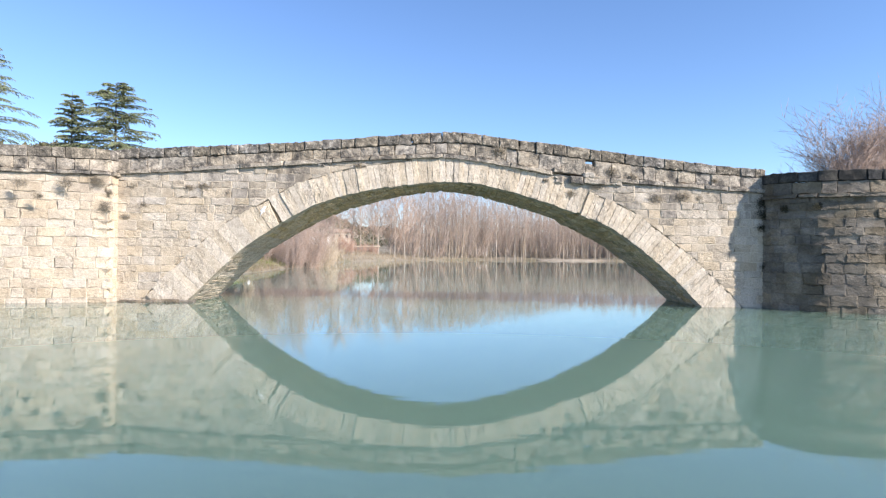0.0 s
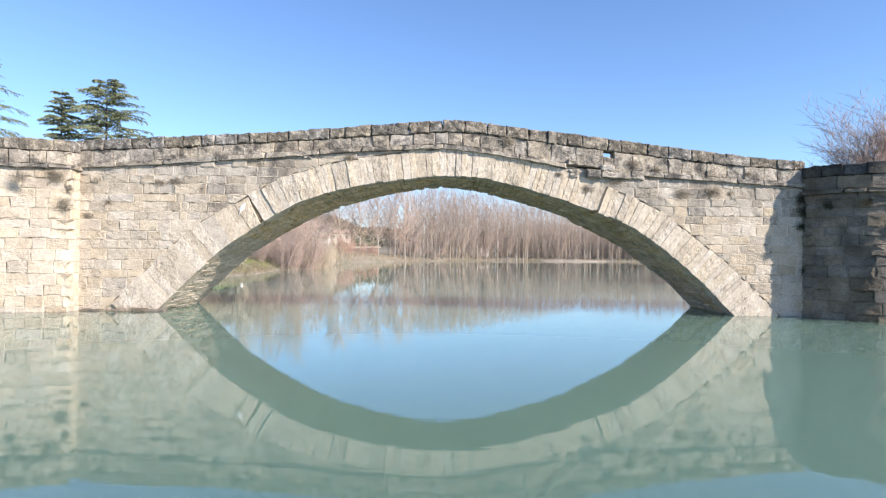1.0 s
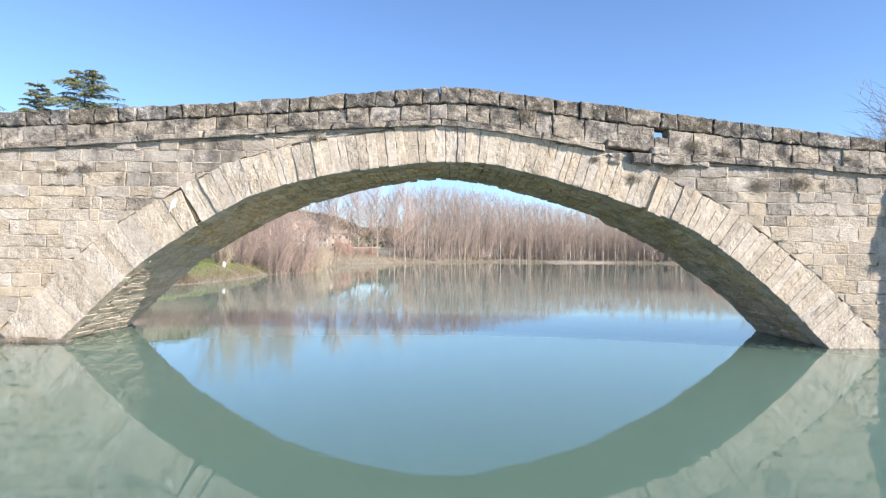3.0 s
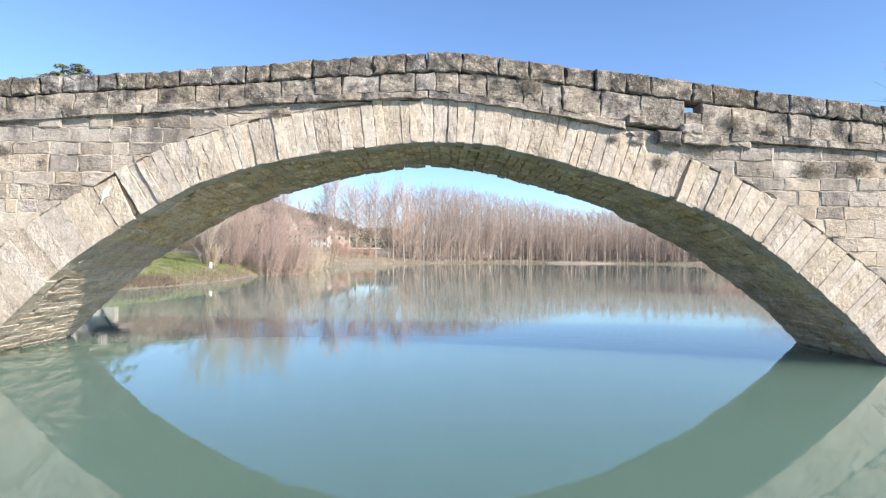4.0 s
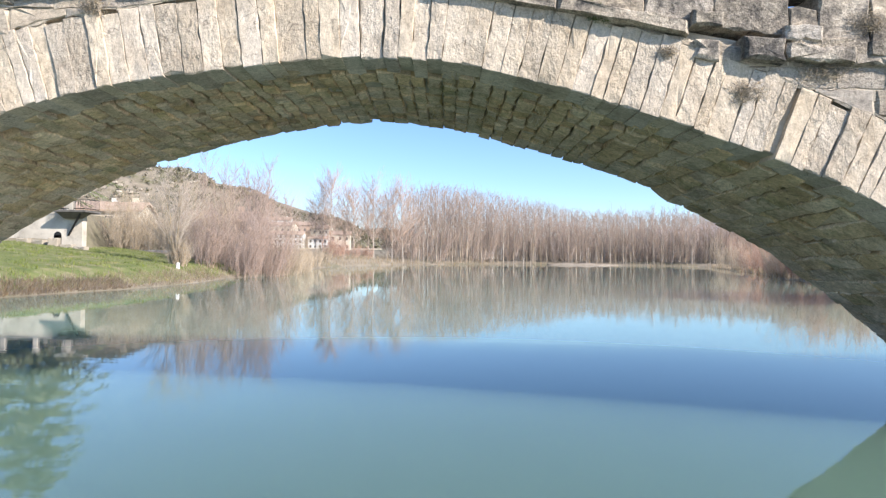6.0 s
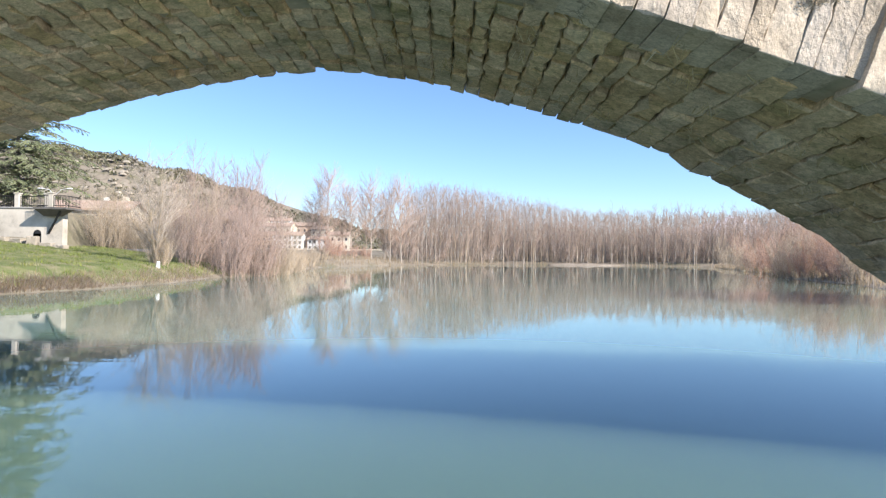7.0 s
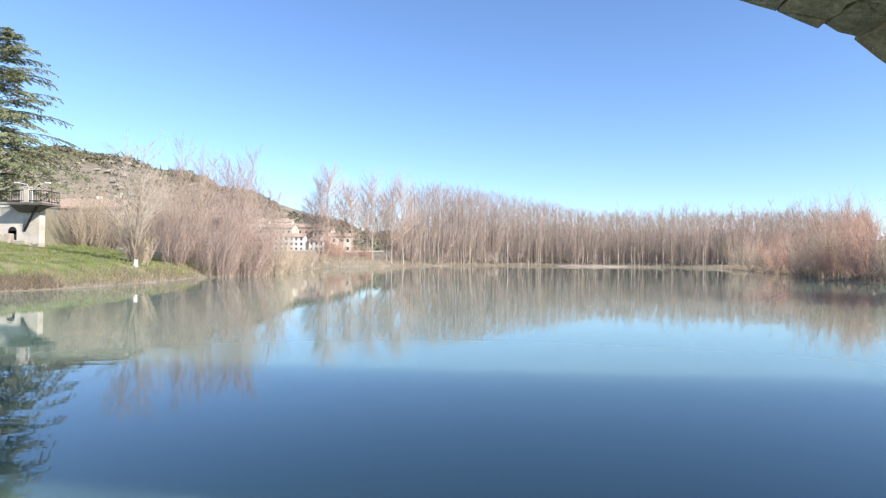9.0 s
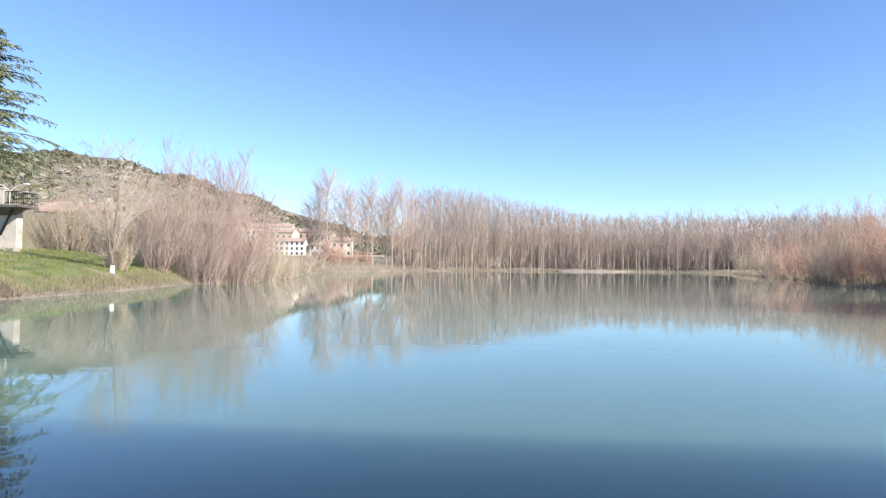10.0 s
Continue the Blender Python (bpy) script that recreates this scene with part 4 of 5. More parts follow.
grove_kinds = [poplar(100 + i, 20.0, 25, 0.0170, 0.0062, (0.68, 1.22), 1, 1.1) for i in range(8)]
trunks_v = []
for k in range(1150):
    y = VR.uniform(0, 1) ** 1.3
    u = (k * 0.6180339) % 1.0
    ang = -0.075 + 0.745 * (u ** 0.86) + VR.uniform(-0.003, 0.003)
    # where this bearing meets the far shore
    base_y = float(np.interp(ang, [-0.09, -0.03, 0.03, 0.10, 0.2, 0.33, 0.42, 0.6], [119, 128, 143, 154, 156, 155, 150, 148]))
    yy = base_y + 1.5 + 85 * y
    xx = 1.6 + ang * (yy + 3.4)
    h = (1.5 + grove_slope(ang) * (yy + 3.4)) * (VR.uniform(1.08, 1.26) if ang > 0.27 and VR.random() < 0.06 else VR.choice((VR.uniform(0.78, 1.0), VR.uniform(0.93, 1.06))))
    v = grove_kinds[VR.randrange(8)].copy()
    s = h / 20.0
    a = VR.uniform(0, 6.28)
    c, d = math.cos(a) * s, math.sin(a) * s
    for o in (0, 3):
        vx, vy = v[:, o].copy(), v[:, o + 1].copy()
        v[:, o], v[:, o + 1], v[:, o + 2] = c * vx - d * vy + xx, d * vx + c * vy + yy, v[:, o + 2] * s + gz(xx, yy)
    trunks_v.append(v)
under_kinds = [shrub(150 + i, 8.0, 3.0, 8, 0.026, 0.8, 1) for i in range(4)]
for k in range(330):
    ang = VR.uniform(-0.10, 0.58)
    base_y = float(np.interp(ang, [-0.09, -0.03, 0.03, 0.10, 0.2, 0.33, 0.42, 0.6], [119, 128, 143, 154, 156, 155, 150, 148]))
    yy = base_y + 2 + 70 * VR.random()
    xx = 1.6 + ang * (yy + 3.4)
    v = under_kinds[VR.randrange(4)].copy()
    v[:, [2, 5]] *= VR.uniform(0.5, 1.4)
    v[:, [0, 3]] += xx
    v[:, [1, 4]] += yy
    v[:, [2, 5]] += gz(xx, yy)
    trunks_v.append(v)
allv = np.concatenate(trunks_v)
stem = allv[:, 6] > 0.055
va, fa = seg_arrays(allv[stem])
vb, fb = spike_arrays(allv[~stem])
fb = np.concatenate([fb, fb[:, 2:3]], 1)
tri_a = np.concatenate([fa[:, [0, 1, 2]], fa[:, [0, 2, 3]]])
grove = array_mesh("far_poplar_wood", np.concatenate([va, vb]), np.concatenate([tri_a, fb[:, :3] + len(va)]), M_POPLAR)
grove.data.materials.append(material("grove_bark", [(0.235, 0.20, 0.158), (0.37, 0.318, 0.258)], 0.6, 0.95, 0.0, vary=0.3, vary_by="island", spec=0.1))
grove.data.polygons.foreach_set("material_index", np.repeat([1, 0], [len(tri_a), len(fb)]).astype(np.int32))
tagged(grove, "dense wood of leafless brown poplars along the far shore", "trees", kind="stuff")

# single poplars at the near end of the wood
lone = [(-24.3, 118, 15.6), (-22.0, 115, 17.2), (-20.4, 121, 14.5), (-17.6, 116, 13.5), (-15.6, 123, 15.0), (-13.9, 118, 16.6), (-11.8, 124, 13.8), (-10.5, 121, 15.6), (-26.6, 122, 12.0), (-8.2, 122.5, 17.5)]
for i, (x, y, h) in enumerate(lone):
    bare("poplar", x, y, poplar(300 + i, h * 0.95, 95, 0.013, 0.008, (0.45, 1.1), 3, 1.9), 0, M_BARK, M_LONE, "tall slim leafless poplar with pale trunk on the shore", "tree", "poplars on the shore")

# willows and bushes of the left bank
willow_stems = []
for i, (h, lx, ly) in enumerate([(6.6, 0.06, 0.05), (6.0, -0.16, 0.0), (5.8, 0.20, -0.1), (5.0, -0.32, 0.1), (6.2, -0.05, -0.12), (4.8, 0.36, 0.05)]):
    w_ = poplar(40 + i, h * 1.10, 24, 0.0056, 0.0078, (0.35, 1.1), 3, 1.75)
    for o in (0, 3):
        w_[:, o] += 0.7 * lx * w_[:, o + 2]
        w_[:, o + 1] += 0.7 * ly * w_[:, o + 2]
    willow_stems.append(w_)
bare("willow_tree", -17.3, 34.7, np.concatenate(willow_stems), 0.016, M_PALE, M_BARK, "leafless straw-grey willow with several leaning stems on grass", "tree")
left_bushes = [(-20.0, 112, 2.9, 2.4, M_RED), (-17.6, 114, 2.6, 2.4, M_RED), (-15.0, 117, 2.4, 2.2, M_RED), (-22.4, 110, 2.4, 2.2, M_PALE), (-17.1, 34.9, 1.7, 0.9, M_PALE), (-14.6, 40.2, 3.6, 2.0, M_MAUVE), (-13.7, 43.0, 3.4, 2.0, M_MAUVE), (-14.9, 41.8, 6.0, 2.4, M_MAUVE), (-13.6, 44.2, 5.6, 2.4, M_MAUVE), (-13.0, 47.2, 4.2, 2.0, M_PALE), (-13.6, 51.0, 2.8, 2.0, M_PALE), (-14.3, 56.5, 2.6, 2.2, M_PALE), (-15.6, 64, 1.9, 2.4, M_PALE),
               (-16.9, 39.5, 4.6, 1.6, M_MAUVE), (-18.0, 43.0, 6.4, 2.2, M_PALE), (-17.0, 47.0, 6.8, 2.2, M_MAUVE), (-20.5, 46.5, 4.4, 2.0, M_PALE), (-23.6, 50.0, 3.4, 2.4, M_PALE), (-26.6, 50.5, 3.8, 2.4, M_PALE), (-29.0, 53.0, 5.0, 2.4, M_PALE),
               (-17.4, 76, 2.2, 3.0, M_PALE), (-19.0, 90, 2.4, 3.2, M_PALE), (-19.5, 106, 3.6, 3.2, M_RED), (-20.5, 110, 4.4, 3.4, M_RED), (-26.3, 45.6, 3.9, 2.2, M_PALE), (-24.6, 47.0, 3.4, 2.2, M_PALE), (-27.4, 47.6, 4.3, 2.2, M_PALE), (-22.2, 48.6, 3.2, 2.2, M_PALE), (-24, 62, 4.6, 3.0, M_PALE)]
for i, (x, y, h, r, mat) in enumerate(left_bushes):
    label = {M_MAUVE.name: "leafless mauve willow bush at the water's edge", M_PALE.name: "leafless straw-coloured willow bush on the bank", M_RED.name: "leafless reddish-brown osier bush on the shore"}[mat.name]
    far = y > 58
    bare("willow_bush", x, y, shrub(500 + i, h * 0.86, r * 1.3, 34 if far else 62, 0.013 if far else 0.0065, 0.55, 2, 0.11), 0.02, mat, mat, label, "bush", "willow bushes on the bank")
for i, (x, y, h) in enumerate([(-20.6, 49.0, 9.6), (-19.0, 50.5, 8.8), (-16.6, 52.5, 9.4), (-14.8, 54.5, 7.6), (-22.8, 52.5, 8.2), (-25.5, 55, 7.0), (-17.6, 58, 8.2), (-15.8, 50.0, 8.6), (-17.8, 51.6, 9.0), (-16.0, 47.5, 7.8), (-14.6, 46.0, 7.2), (-18.6, 47.6, 8.2), (-15.2, 57.5, 7.4)]):
    bare("sapling", x, y, poplar(700 + i, h, 44, 0.0065, 0.0055, (0.7, 1.15), 3, 1.5), 0, M_PALE, M_MAUVE, "thin leafless poplar sapling above the willow bushes", "tree", "saplings")

# red osiers of the right bank
right_bushes = [(31.6, 39.5, 4.2, 2.6), (33.2, 43.0, 4.6, 2.8), (34.6, 47.5, 4.8, 2.8), (35.0, 53.0, 4.4, 2.8), (37.4, 59.0, 4.4, 3.0), (40.2, 66, 4.2, 3.0), (43.6, 75, 4.6, 3.2), (47.8, 86, 4.8, 3.4), (51.5, 99, 5.2, 3.6), (38.0, 46.5, 5.6, 3.0), (38.4, 52.5, 6.2, 3.2), (41.0, 58.5, 6.2, 3.4), (44.5, 68, 6.4, 3.4), (49, 80, 6.6, 3.6), (54.5, 94, 7.0, 3.8), (58, 110, 7.4, 4), (61, 125, 7.4, 4), (40.4, 60.5, 8.0, 2.6), (42.4, 62.5, 7.6, 2.6), (36.2, 43.5, 5.0, 2.8), (36.6, 56.0, 5.0, 2.8)]
for i, (x, y, h, r) in enumerate(right_bushes):
    bare("osier_bush", x, y, shrub(800 + i, h * 0.74, r * 1.4, 42 if y < 63 else 48, 0.0068 if y < 63 else 0.012, 0.62, 3 if y < 63 else 2, 0.12), 0.024, M_RED, M_RED if i % 4 else M_PALE, "dense leafless red-brown osier bush on the bank", "bush", "osiers on the bank")
bare("bare_tree", 25.5, 17.0, broad_tree(11, 7.9, 7, 0.0085, 0.85, 6), 0.05, M_BARK, M_MAUVE, "large leafless tree with fine greyish twigs beyond bridge", "tree")
bare("bare_tree", 29.5, 19.0, broad_tree(12, 9.0, 7, 0.0095, 0.85, 5), 0.05, M_BARK, M_MAUVE, "large leafless tree with fine greyish twigs beyond bridge", "tree")


# ---- cedars ----
def cedar(seed, H, R0, x, y, label):
    R = random.Random(seed)
    root = tagged(new("cedar_tree"), label, "tree", "cedars")
    root.matrix_basis = pose(x, y, gz(x, y))
    wood, needles = [], []
    n = 12
    for i in range(n):
        wood.append((0, 0, H * i / n - (0.4 if i == 0 else 0), 0, 0, H * (i + 1) / n, H * 0.022 * (1 - 0.93 * i / n), H * 0.022 * (1 - 0.93 * (i + 1) / n)))
    z = H * 0.08
    while z < H * 0.985:
        t = z / H
        for _ in range(R.randint(4, 5)):
            a = R.uniform(0, 2 * math.pi)
            ln = R0 * ((1 - t) ** 0.50 + 0.02) * R.uniform(0.55, 1.12)
            p = np.array([0, 0, z])
            d = np.array([math.cos(a), math.sin(a), 0.30 + 0.35 * t + R.uniform(-0.10, 0.12)])
            k = 7
            for j in range(k):
                d = d + np.array([R.uniform(-0.08, 0.08), R.uniform(-0.08, 0.08), -0.11])
                q = p + d / np.linalg.norm(d) * ln / k
                wood.append((*p, *q, 0.06 * (1 - j / k) * (1 - t) + 0.010, 0.06 * (1 - (j + 1) / k) * (1 - t) + 0.008))
                w = ln * 0.36 * (1 - (j / k) * 0.70)
                for side in (-1, 1):
                    for m in range(3 if j else 1):
                        b = p + (q - p) * R.random()
                        sd = np.array([-d[1], d[0], 0]) * side
                        sd = sd / (np.linalg.norm(sd) + 1e-9) + d * 0.9 + np.array([0, 0, R.uniform(-0.45, -0.05)])
                        sd /= np.linalg.norm(sd)
                        l2 = w * R.uniform(0.4, 1.1) + 0.15
                        e = b + sd * l2 + np.array([0, 0, -0.12 * l2])
                        wood.append((*b, *e, 0.010, 0.005))
                        for g in range(int(5 + l2 * 12)):
                            needles.append((b + (e - b) * R.random() ** 0.7, sd, R.uniform(0.11, 0.26)))
                p = q
        z += H * R.uniform(0.020, 0.034)
    sticks("trunk", wood, M_TRUNK, root)
    # each spray is a pair of crossed slips along its twig
    c = np.array([s[0] for s in needles])
    dr = np.array([s[1] for s in needles])
    sz = np.array([s[2] for s in needles])[:, None]
    NR = np.random.RandomState(seed)
    off = NR.normal(0, 1, c.shape)
    off[:, 2] *= 0.5
    off /= np.linalg.norm(off, axis=1, keepdims=True)
    dd = dr + off * 0.5 + np.array([0, 0, -0.35])
    dd /= np.linalg.norm(dd, axis=1, keepdims=True)
    sidev = np.cross(dd, NR.normal(0, 1, c.shape))
    sidev /= np.linalg.norm(sidev, axis=1, keepdims=True) + 1e-9
    v = np.stack([c - dd * sz * 0.3, c + sidev * sz * 0.15 + dd * sz * 0.3, c + dd * sz, c - sidev * sz * 0.15 + dd * sz * 0.3], 1).reshape(-1, 3)
    array_mesh("crown", v, np.arange(len(v)).reshape(-1, 4), M_NEEDLE, root)
    return root


cedar(1, 14.9, 6.9, -35.8, 48.2, "broad blue-green cedar with tiered drooping boughs")
cedar(2, 14.2, 3.9, -41.4, 49.5, "slim dark cedar beside the broader one")
cedar(3, 22.0, 8.0, -54.0, 52.0, "tall dark cedar with wide open tiers")

# ---- grass of the left bank ----
GR = np.random.RandomState(4)
px, py = GR.uniform(-40, -14.0, 90000), GR.uniform(16, 46, 90000)
sd = shore_distance(px, py)
keep = (sd > 0.35) & ((px > -27.6) | (py < 41.5)) & (py < 40 + 0.5 * (-15 - px))
px, py, sd = px[keep], py[keep], sd[keep]
pz = ground_z(px, py)
h = GR.uniform(0.03, 0.09, len(px)) * np.where(sd < 1.2, 1.5, 1.0) * np.where(np.sin(px * 2.1 + 1.3 * np.sin(py * 1.7)) * np.sin(py * 1.9 + px) > 0.35, 2.4, 1.0)
a = GR.uniform(0, 6.28, len(px))
w = GR.uniform(0.012, 0.035, len(px))
lx, ly = GR.normal(0, 0.05, len(px)), GR.normal(0, 0.05, len(px))
v = np.stack([np.stack([px - np.cos(a) * w, py - np.sin(a) * w, pz - 0.02], 1), np.stack([px + np.cos(a) * w, py + np.sin(a) * w, pz - 0.02], 1), np.stack([px + lx, py + ly, pz + h], 1)], 1).reshape(-1, 3)
grass = array_mesh("grass", v, np.arange(len(v)).reshape(-1, 3), M_GRASS)
tagged(grass, "short bright green grass on the sloping riverbank", "grass", kind="stuff")
lx_, ly_ = np.meshgrid(np.arange(-42, -14, 0.3), np.arange(14, 50, 0.3))
lz_ = ground_z(lx_, ly_) + 0.03
ld = shore_distance(lx_, ly_)
lid = np.arange(lx_.size).reshape(lx_.shape)
quads = np.stack([lid[:-1, :-1], lid[:-1, 1:], lid[1:, 1:], lid[1:, :-1]], -1).reshape(-1, 4)
ok = (ld.ravel()[quads].min(1) > 0.15) & ((lx_.ravel()[quads].max(1) > -27.4) | (ly_.ravel()[quads].max(1) < 41.8)) & (ly_.ravel()[quads].max(1) < 41 + 0.5 * (-15 - lx_.ravel()[quads].max(1)))
M_TURF = material("turf", [(0.09, 0.12, 0.036), (0.145, 0.17, 0.056), (0.24, 0.215, 0.11)], 0.8, 0.95, 0.5, 14, spots=((0.30, 0.25, 0.16), 0.45, 0.52, 0.68))
turf = array_mesh("grass_ground", np.stack([lx_, ly_, lz_], -1).reshape(-1, 3), quads[ok], M_TURF)
turf.data.shade_smooth()
tagged(turf, "green turf with straw patches sloping to the river", "ground", kind="structure")
# dry reeds along the water's edge
reeds = []
RR = random.Random(9)
for i in range(len(SHORE) - 1):
    (ax, ay), (bx, by) = SHORE[i], SHORE[i + 1]
    if max(ay, by) < 10 or min(ay, by) < -5:
        continue
    ln = math.hypot(bx - ax, by - ay)
    village = ax < 0 and ay > 50
    dense = 110 if (ax < -12 and ay < 45) else 45 if village else (22 if ax > 18 and ay < 140 else 8)
    for k in range(int(ln * dense)):
        t = RR.random()
        nx_, ny_ = (by - ay) / ln, -(bx - ax) / ln
        o = RR.uniform(-0.15, 1.5) if dense == 110 else RR.uniform(-0.2, 9.0) if village else RR.uniform(-0.3, 2.5)
        x, y = ax + t * (bx - ax) + nx_ * o, ay + t * (by - ay) + ny_ * o
        hh = RR.uniform(0.08, 0.22) * RR.choice((1, 1, 2)) if dense == 110 else RR.uniform(0.35, 1.0)
        reeds.append((x, y, -0.1, x + RR.gauss(0, 0.12), y + RR.gauss(0, 0.12), hh, 0.014 if dense == 110 else 0.03, 0.004))
reeds = np.array(reeds)
reeds[:, [2, 5]] += ground_z(reeds[:, 0], reeds[:, 1])[:, None]
M_STRAW = material("dead_grass_stalks", [(0.16, 0.13, 0.09), (0.36, 0.30, 0.215)], 2, 0.95, 0.0, vary=0.35, vary_by="island", spec=0.1)
tagged(sticks("dry_reeds", reeds, M_STRAW), "straw-coloured dry reeds along the waterline", "reeds", kind="stuff")

# brown dead growth on the cut edge of the grassy bank
dead = []
for i in range(len(SHORE) - 1):
    (ax, ay), (bx, by) = SHORE[i], SHORE[i + 1]
    if not (ax < -13 and 12 <= ay <= 36.5 and 12 <= by <= 36.5):
        continue
    ln = math.hypot(bx - ax, by - ay)
    for k in range(int(ln * 320 * (1.0 if ay < 24.5 else 0.10))):
        t, o = RR.random(), RR.uniform(-0.1, 1.25) * RR.uniform(0.6, 1.0)
        x, y = ax + t * (bx - ax) + (by - ay) / ln * o, ay + t * (by - ay) - (bx - ax) / ln * o
        dead.append((x, y, -0.05, x + RR.gauss(0, 0.14), y + RR.gauss(0, 0.14), RR.uniform(0.06, 0.30), 0.013, 0.005))
dead = np.array(dead)
dead[:, [2, 5]] += ground_z(dead[:, 0], dead[:, 1])[:, None]
M_DEAD = material("brown_dead_growth", [(0.13, 0.10, 0.072), (0.26, 0.21, 0.155)], 1.5, 0.95, 0.0, vary=0.35, vary_by="island", spec=0.1)
tagged(sticks("dead_bank_growth", dead, M_DEAD), "tangled brown dead stalks on the bank's edge", "dry grass", kind="stuff")

# ---- retaining wall, balcony and what stands by it ----
wall = tagged(new("retaining_wall"), "stained whitewashed retaining wall above the grassy bank", "wall")
box_part("wall_face", (-50, -27.9, 42.0, 42.6, 1.0, 5.0), M_PLASTER, wall, bev=0.03)
box_part("wall_cap", (-50, -27.8, 41.93, 42.67, 5.0, 5.12), M_CONCRETE, wall, bev=0.02)
# flat black panel stands in for the shaded hollow of an arched niche
bm = bmesh.new()
add_box(bm, -30.15, -29.55, 41.985, 42.02, 2.3, 3.1)
r = bmesh.ops.create_cone(bm, segments=16, radius1=0.3, radius2=0.3, depth=0.035, cap_ends=True)
for q in r["verts"]:
    q.co = Vector((-29.85 + q.co.x, 42.0025 + q.co.z, 3.1 + q.co.y))
part("niche", bm, M_IRON, wall, "small arched niche, its shade a flat dark panel")


def pillar(x, y, z, h):
    ob = tagged(new("railing_pillar"), "square whitewashed railing pillar on the retaining wall", "pillar", "railing pillars")
    ob.location = (x, y, z)
    box_part("shaft", (-0.17, 0.17, -0.17, 0.17, 0, h), M_PLASTER, ob, bev=0.015)
    box_part("cap", (-0.22, 0.22, -0.22, 0.22, h, h + 0.1), M_PLASTER, ob, bev=0.02)


def railing(x0, y0, x1, y1, z, h, n):
    ob = tagged(new("iron_railing"), "black wrought-iron railing with thin upright bars", "railing", "iron railings")
    d = Vector((x1 - x0, y1 - y0, 0))
    for zz in (z + 0.12, z + h):
        sticks("rail", [(x0, y0, zz, x1, y1, zz, 0.035, 0.035)], M_IRON, ob)
    for i in range(n + 1):
        p = Vector((x0, y0, 0)) + d * (i / n)
        sticks("bar", [(p.x, p.y, z, p.x, p.y, z + h, 0.018, 0.018)], M_IRON, ob)


for x in (-37.0, -34.2, -31.6, -29.3, -28.2):
    pillar(x, 42.3 if x < -29 else 41.1, 5.12 if x < -29 else 5.06, 1.0)
railing(-36.8, 42.3, -34.4, 42.3, 5.12, 0.85, 14)
railing(-34.0, 42.3, -31.8, 42.3, 5.12, 0.85, 13)
railing(-31.4, 42.3, -29.5, 42.3, 5.12, 0.85, 11)
railing(-29.2, 41.0, -28.4, 41.0, 5.06, 0.85, 6)
railing(-28.0, 41.0, -27.1, 41.0, 5.06, 0.85, 7)
railing(-27.05, 41.05, -27.05, 42.8, 5.06, 0.85, 10)
balcony = tagged(new("balcony"), "dark concrete balcony slab jutting from the wall on a strut", "balcony")
# concrete coloured dark to carry the shade beneath the balcony
M_SLAB = material("shade_dark_concrete", [(0.085, 0.08, 0.072), (0.16, 0.15, 0.135)], 1.2, 0.93, 0.4, 20)
box_part("slab", (-29.5, -27.0, 40.9, 42.9, 4.88, 5.05), M_SLAB, balcony, bev=0.02)
cv = [(-29.4, 41.0, 4.87), (-27.1, 41.0, 4.87), (-27.1, 42.0, 4.87), (-29.4, 42.0, 4.87), (-29.15, 41.62, 4.42), (-27.95, 41.62, 4.42), (-27.95, 42.0, 4.42), (-29.15, 42.0, 4.42)]
mesh_ob("corbel", cv, [(0, 3, 2, 1), (4, 5, 6, 7), (0, 1, 5, 4), (1, 2, 6, 5), (2, 3, 7, 6), (3, 0, 4, 7)], M_SLAB, balcony, "sloping concrete corbel coloured dark for its shaded underside")
sticks("strut", [(-29.0, 42.0, 3.1, -27.5, 41.1, 4.88, 0.09, 0.09)], M_IRON, balcony)
lamp = tagged(new("street_lamp"), "white two-armed street lamp behind the railing", "street lamp")
lamp.location = (-29.6, 43.6, gz(-29.6, 43.6))
LT = -2.3
sticks("pole", [(0, 0, 0, 0, 0, 4.3 + LT, 0.06, 0.05)], M_WHITE, lamp)
for sgn in (-1, 1):
    sticks("arm", [(0, 0, 4.2 + LT, sgn * 0.45, 0, 4.65 + LT, 0.035, 0.035), (sgn * 0.45, 0, 4.65 + LT, sgn * 1.0, 0, 4.75 + LT, 0.035, 0.03)], M_WHITE, lamp)
    box_part("head", (sgn * 1.15 - 0.2, sgn * 1.15 + 0.2, -0.09, 0.09, 4.7 + LT, 4.8 + LT), M_WHITE, lamp, bev=0.03)
for x, y, w, h, t in ((-31.6, 40.4, 0.9, 0.35, 4), (-30.3, 40.2, 1.0, 0.38, -6), (-28.9, 39.9, 0.7, 0.7, 10), (-27.8, 39.8, 1.0, 0.34, 3), (-26.7, 39.6, 0.9, 0.3, -8)):
    ob = tagged(new("stone_block"), "pale squared stone block lying at the wall foot", "block", "stone blocks")
    ob.matrix_basis = pose(x, y, gz(x, y) - 0.04, 0, 0, t)
    v, f, _ = stone("b", [(-w / 2, 0, 0), (w / 2, 0, 0), (w / 2, 0, h), (-w / 2, 0, h)], (0, -1, 0), None, None, depth=0.5, bev=0.05, rough=0.03, lump=0.03)
    mesh_ob("block", v, f, M_ROCK, ob)
post = tagged(new("boundary_stone"), "small white-painted boundary stone in the grass", "stone post")
post.matrix_basis = pose(-16.3, 33.0, gz(-16.3, 33.0), 0, 4, 10)
bm = bmesh.new()
add_box(bm, -0.12, 0.12, -0.1, 0.1, -0.1, 0.42, 0.04)
for q in bm.verts:
    if q.co.z > 0.3:
        q.co.x *= 0.7
        q.co.y *= 0.8
part("stone", bm, M_WHITE, post)
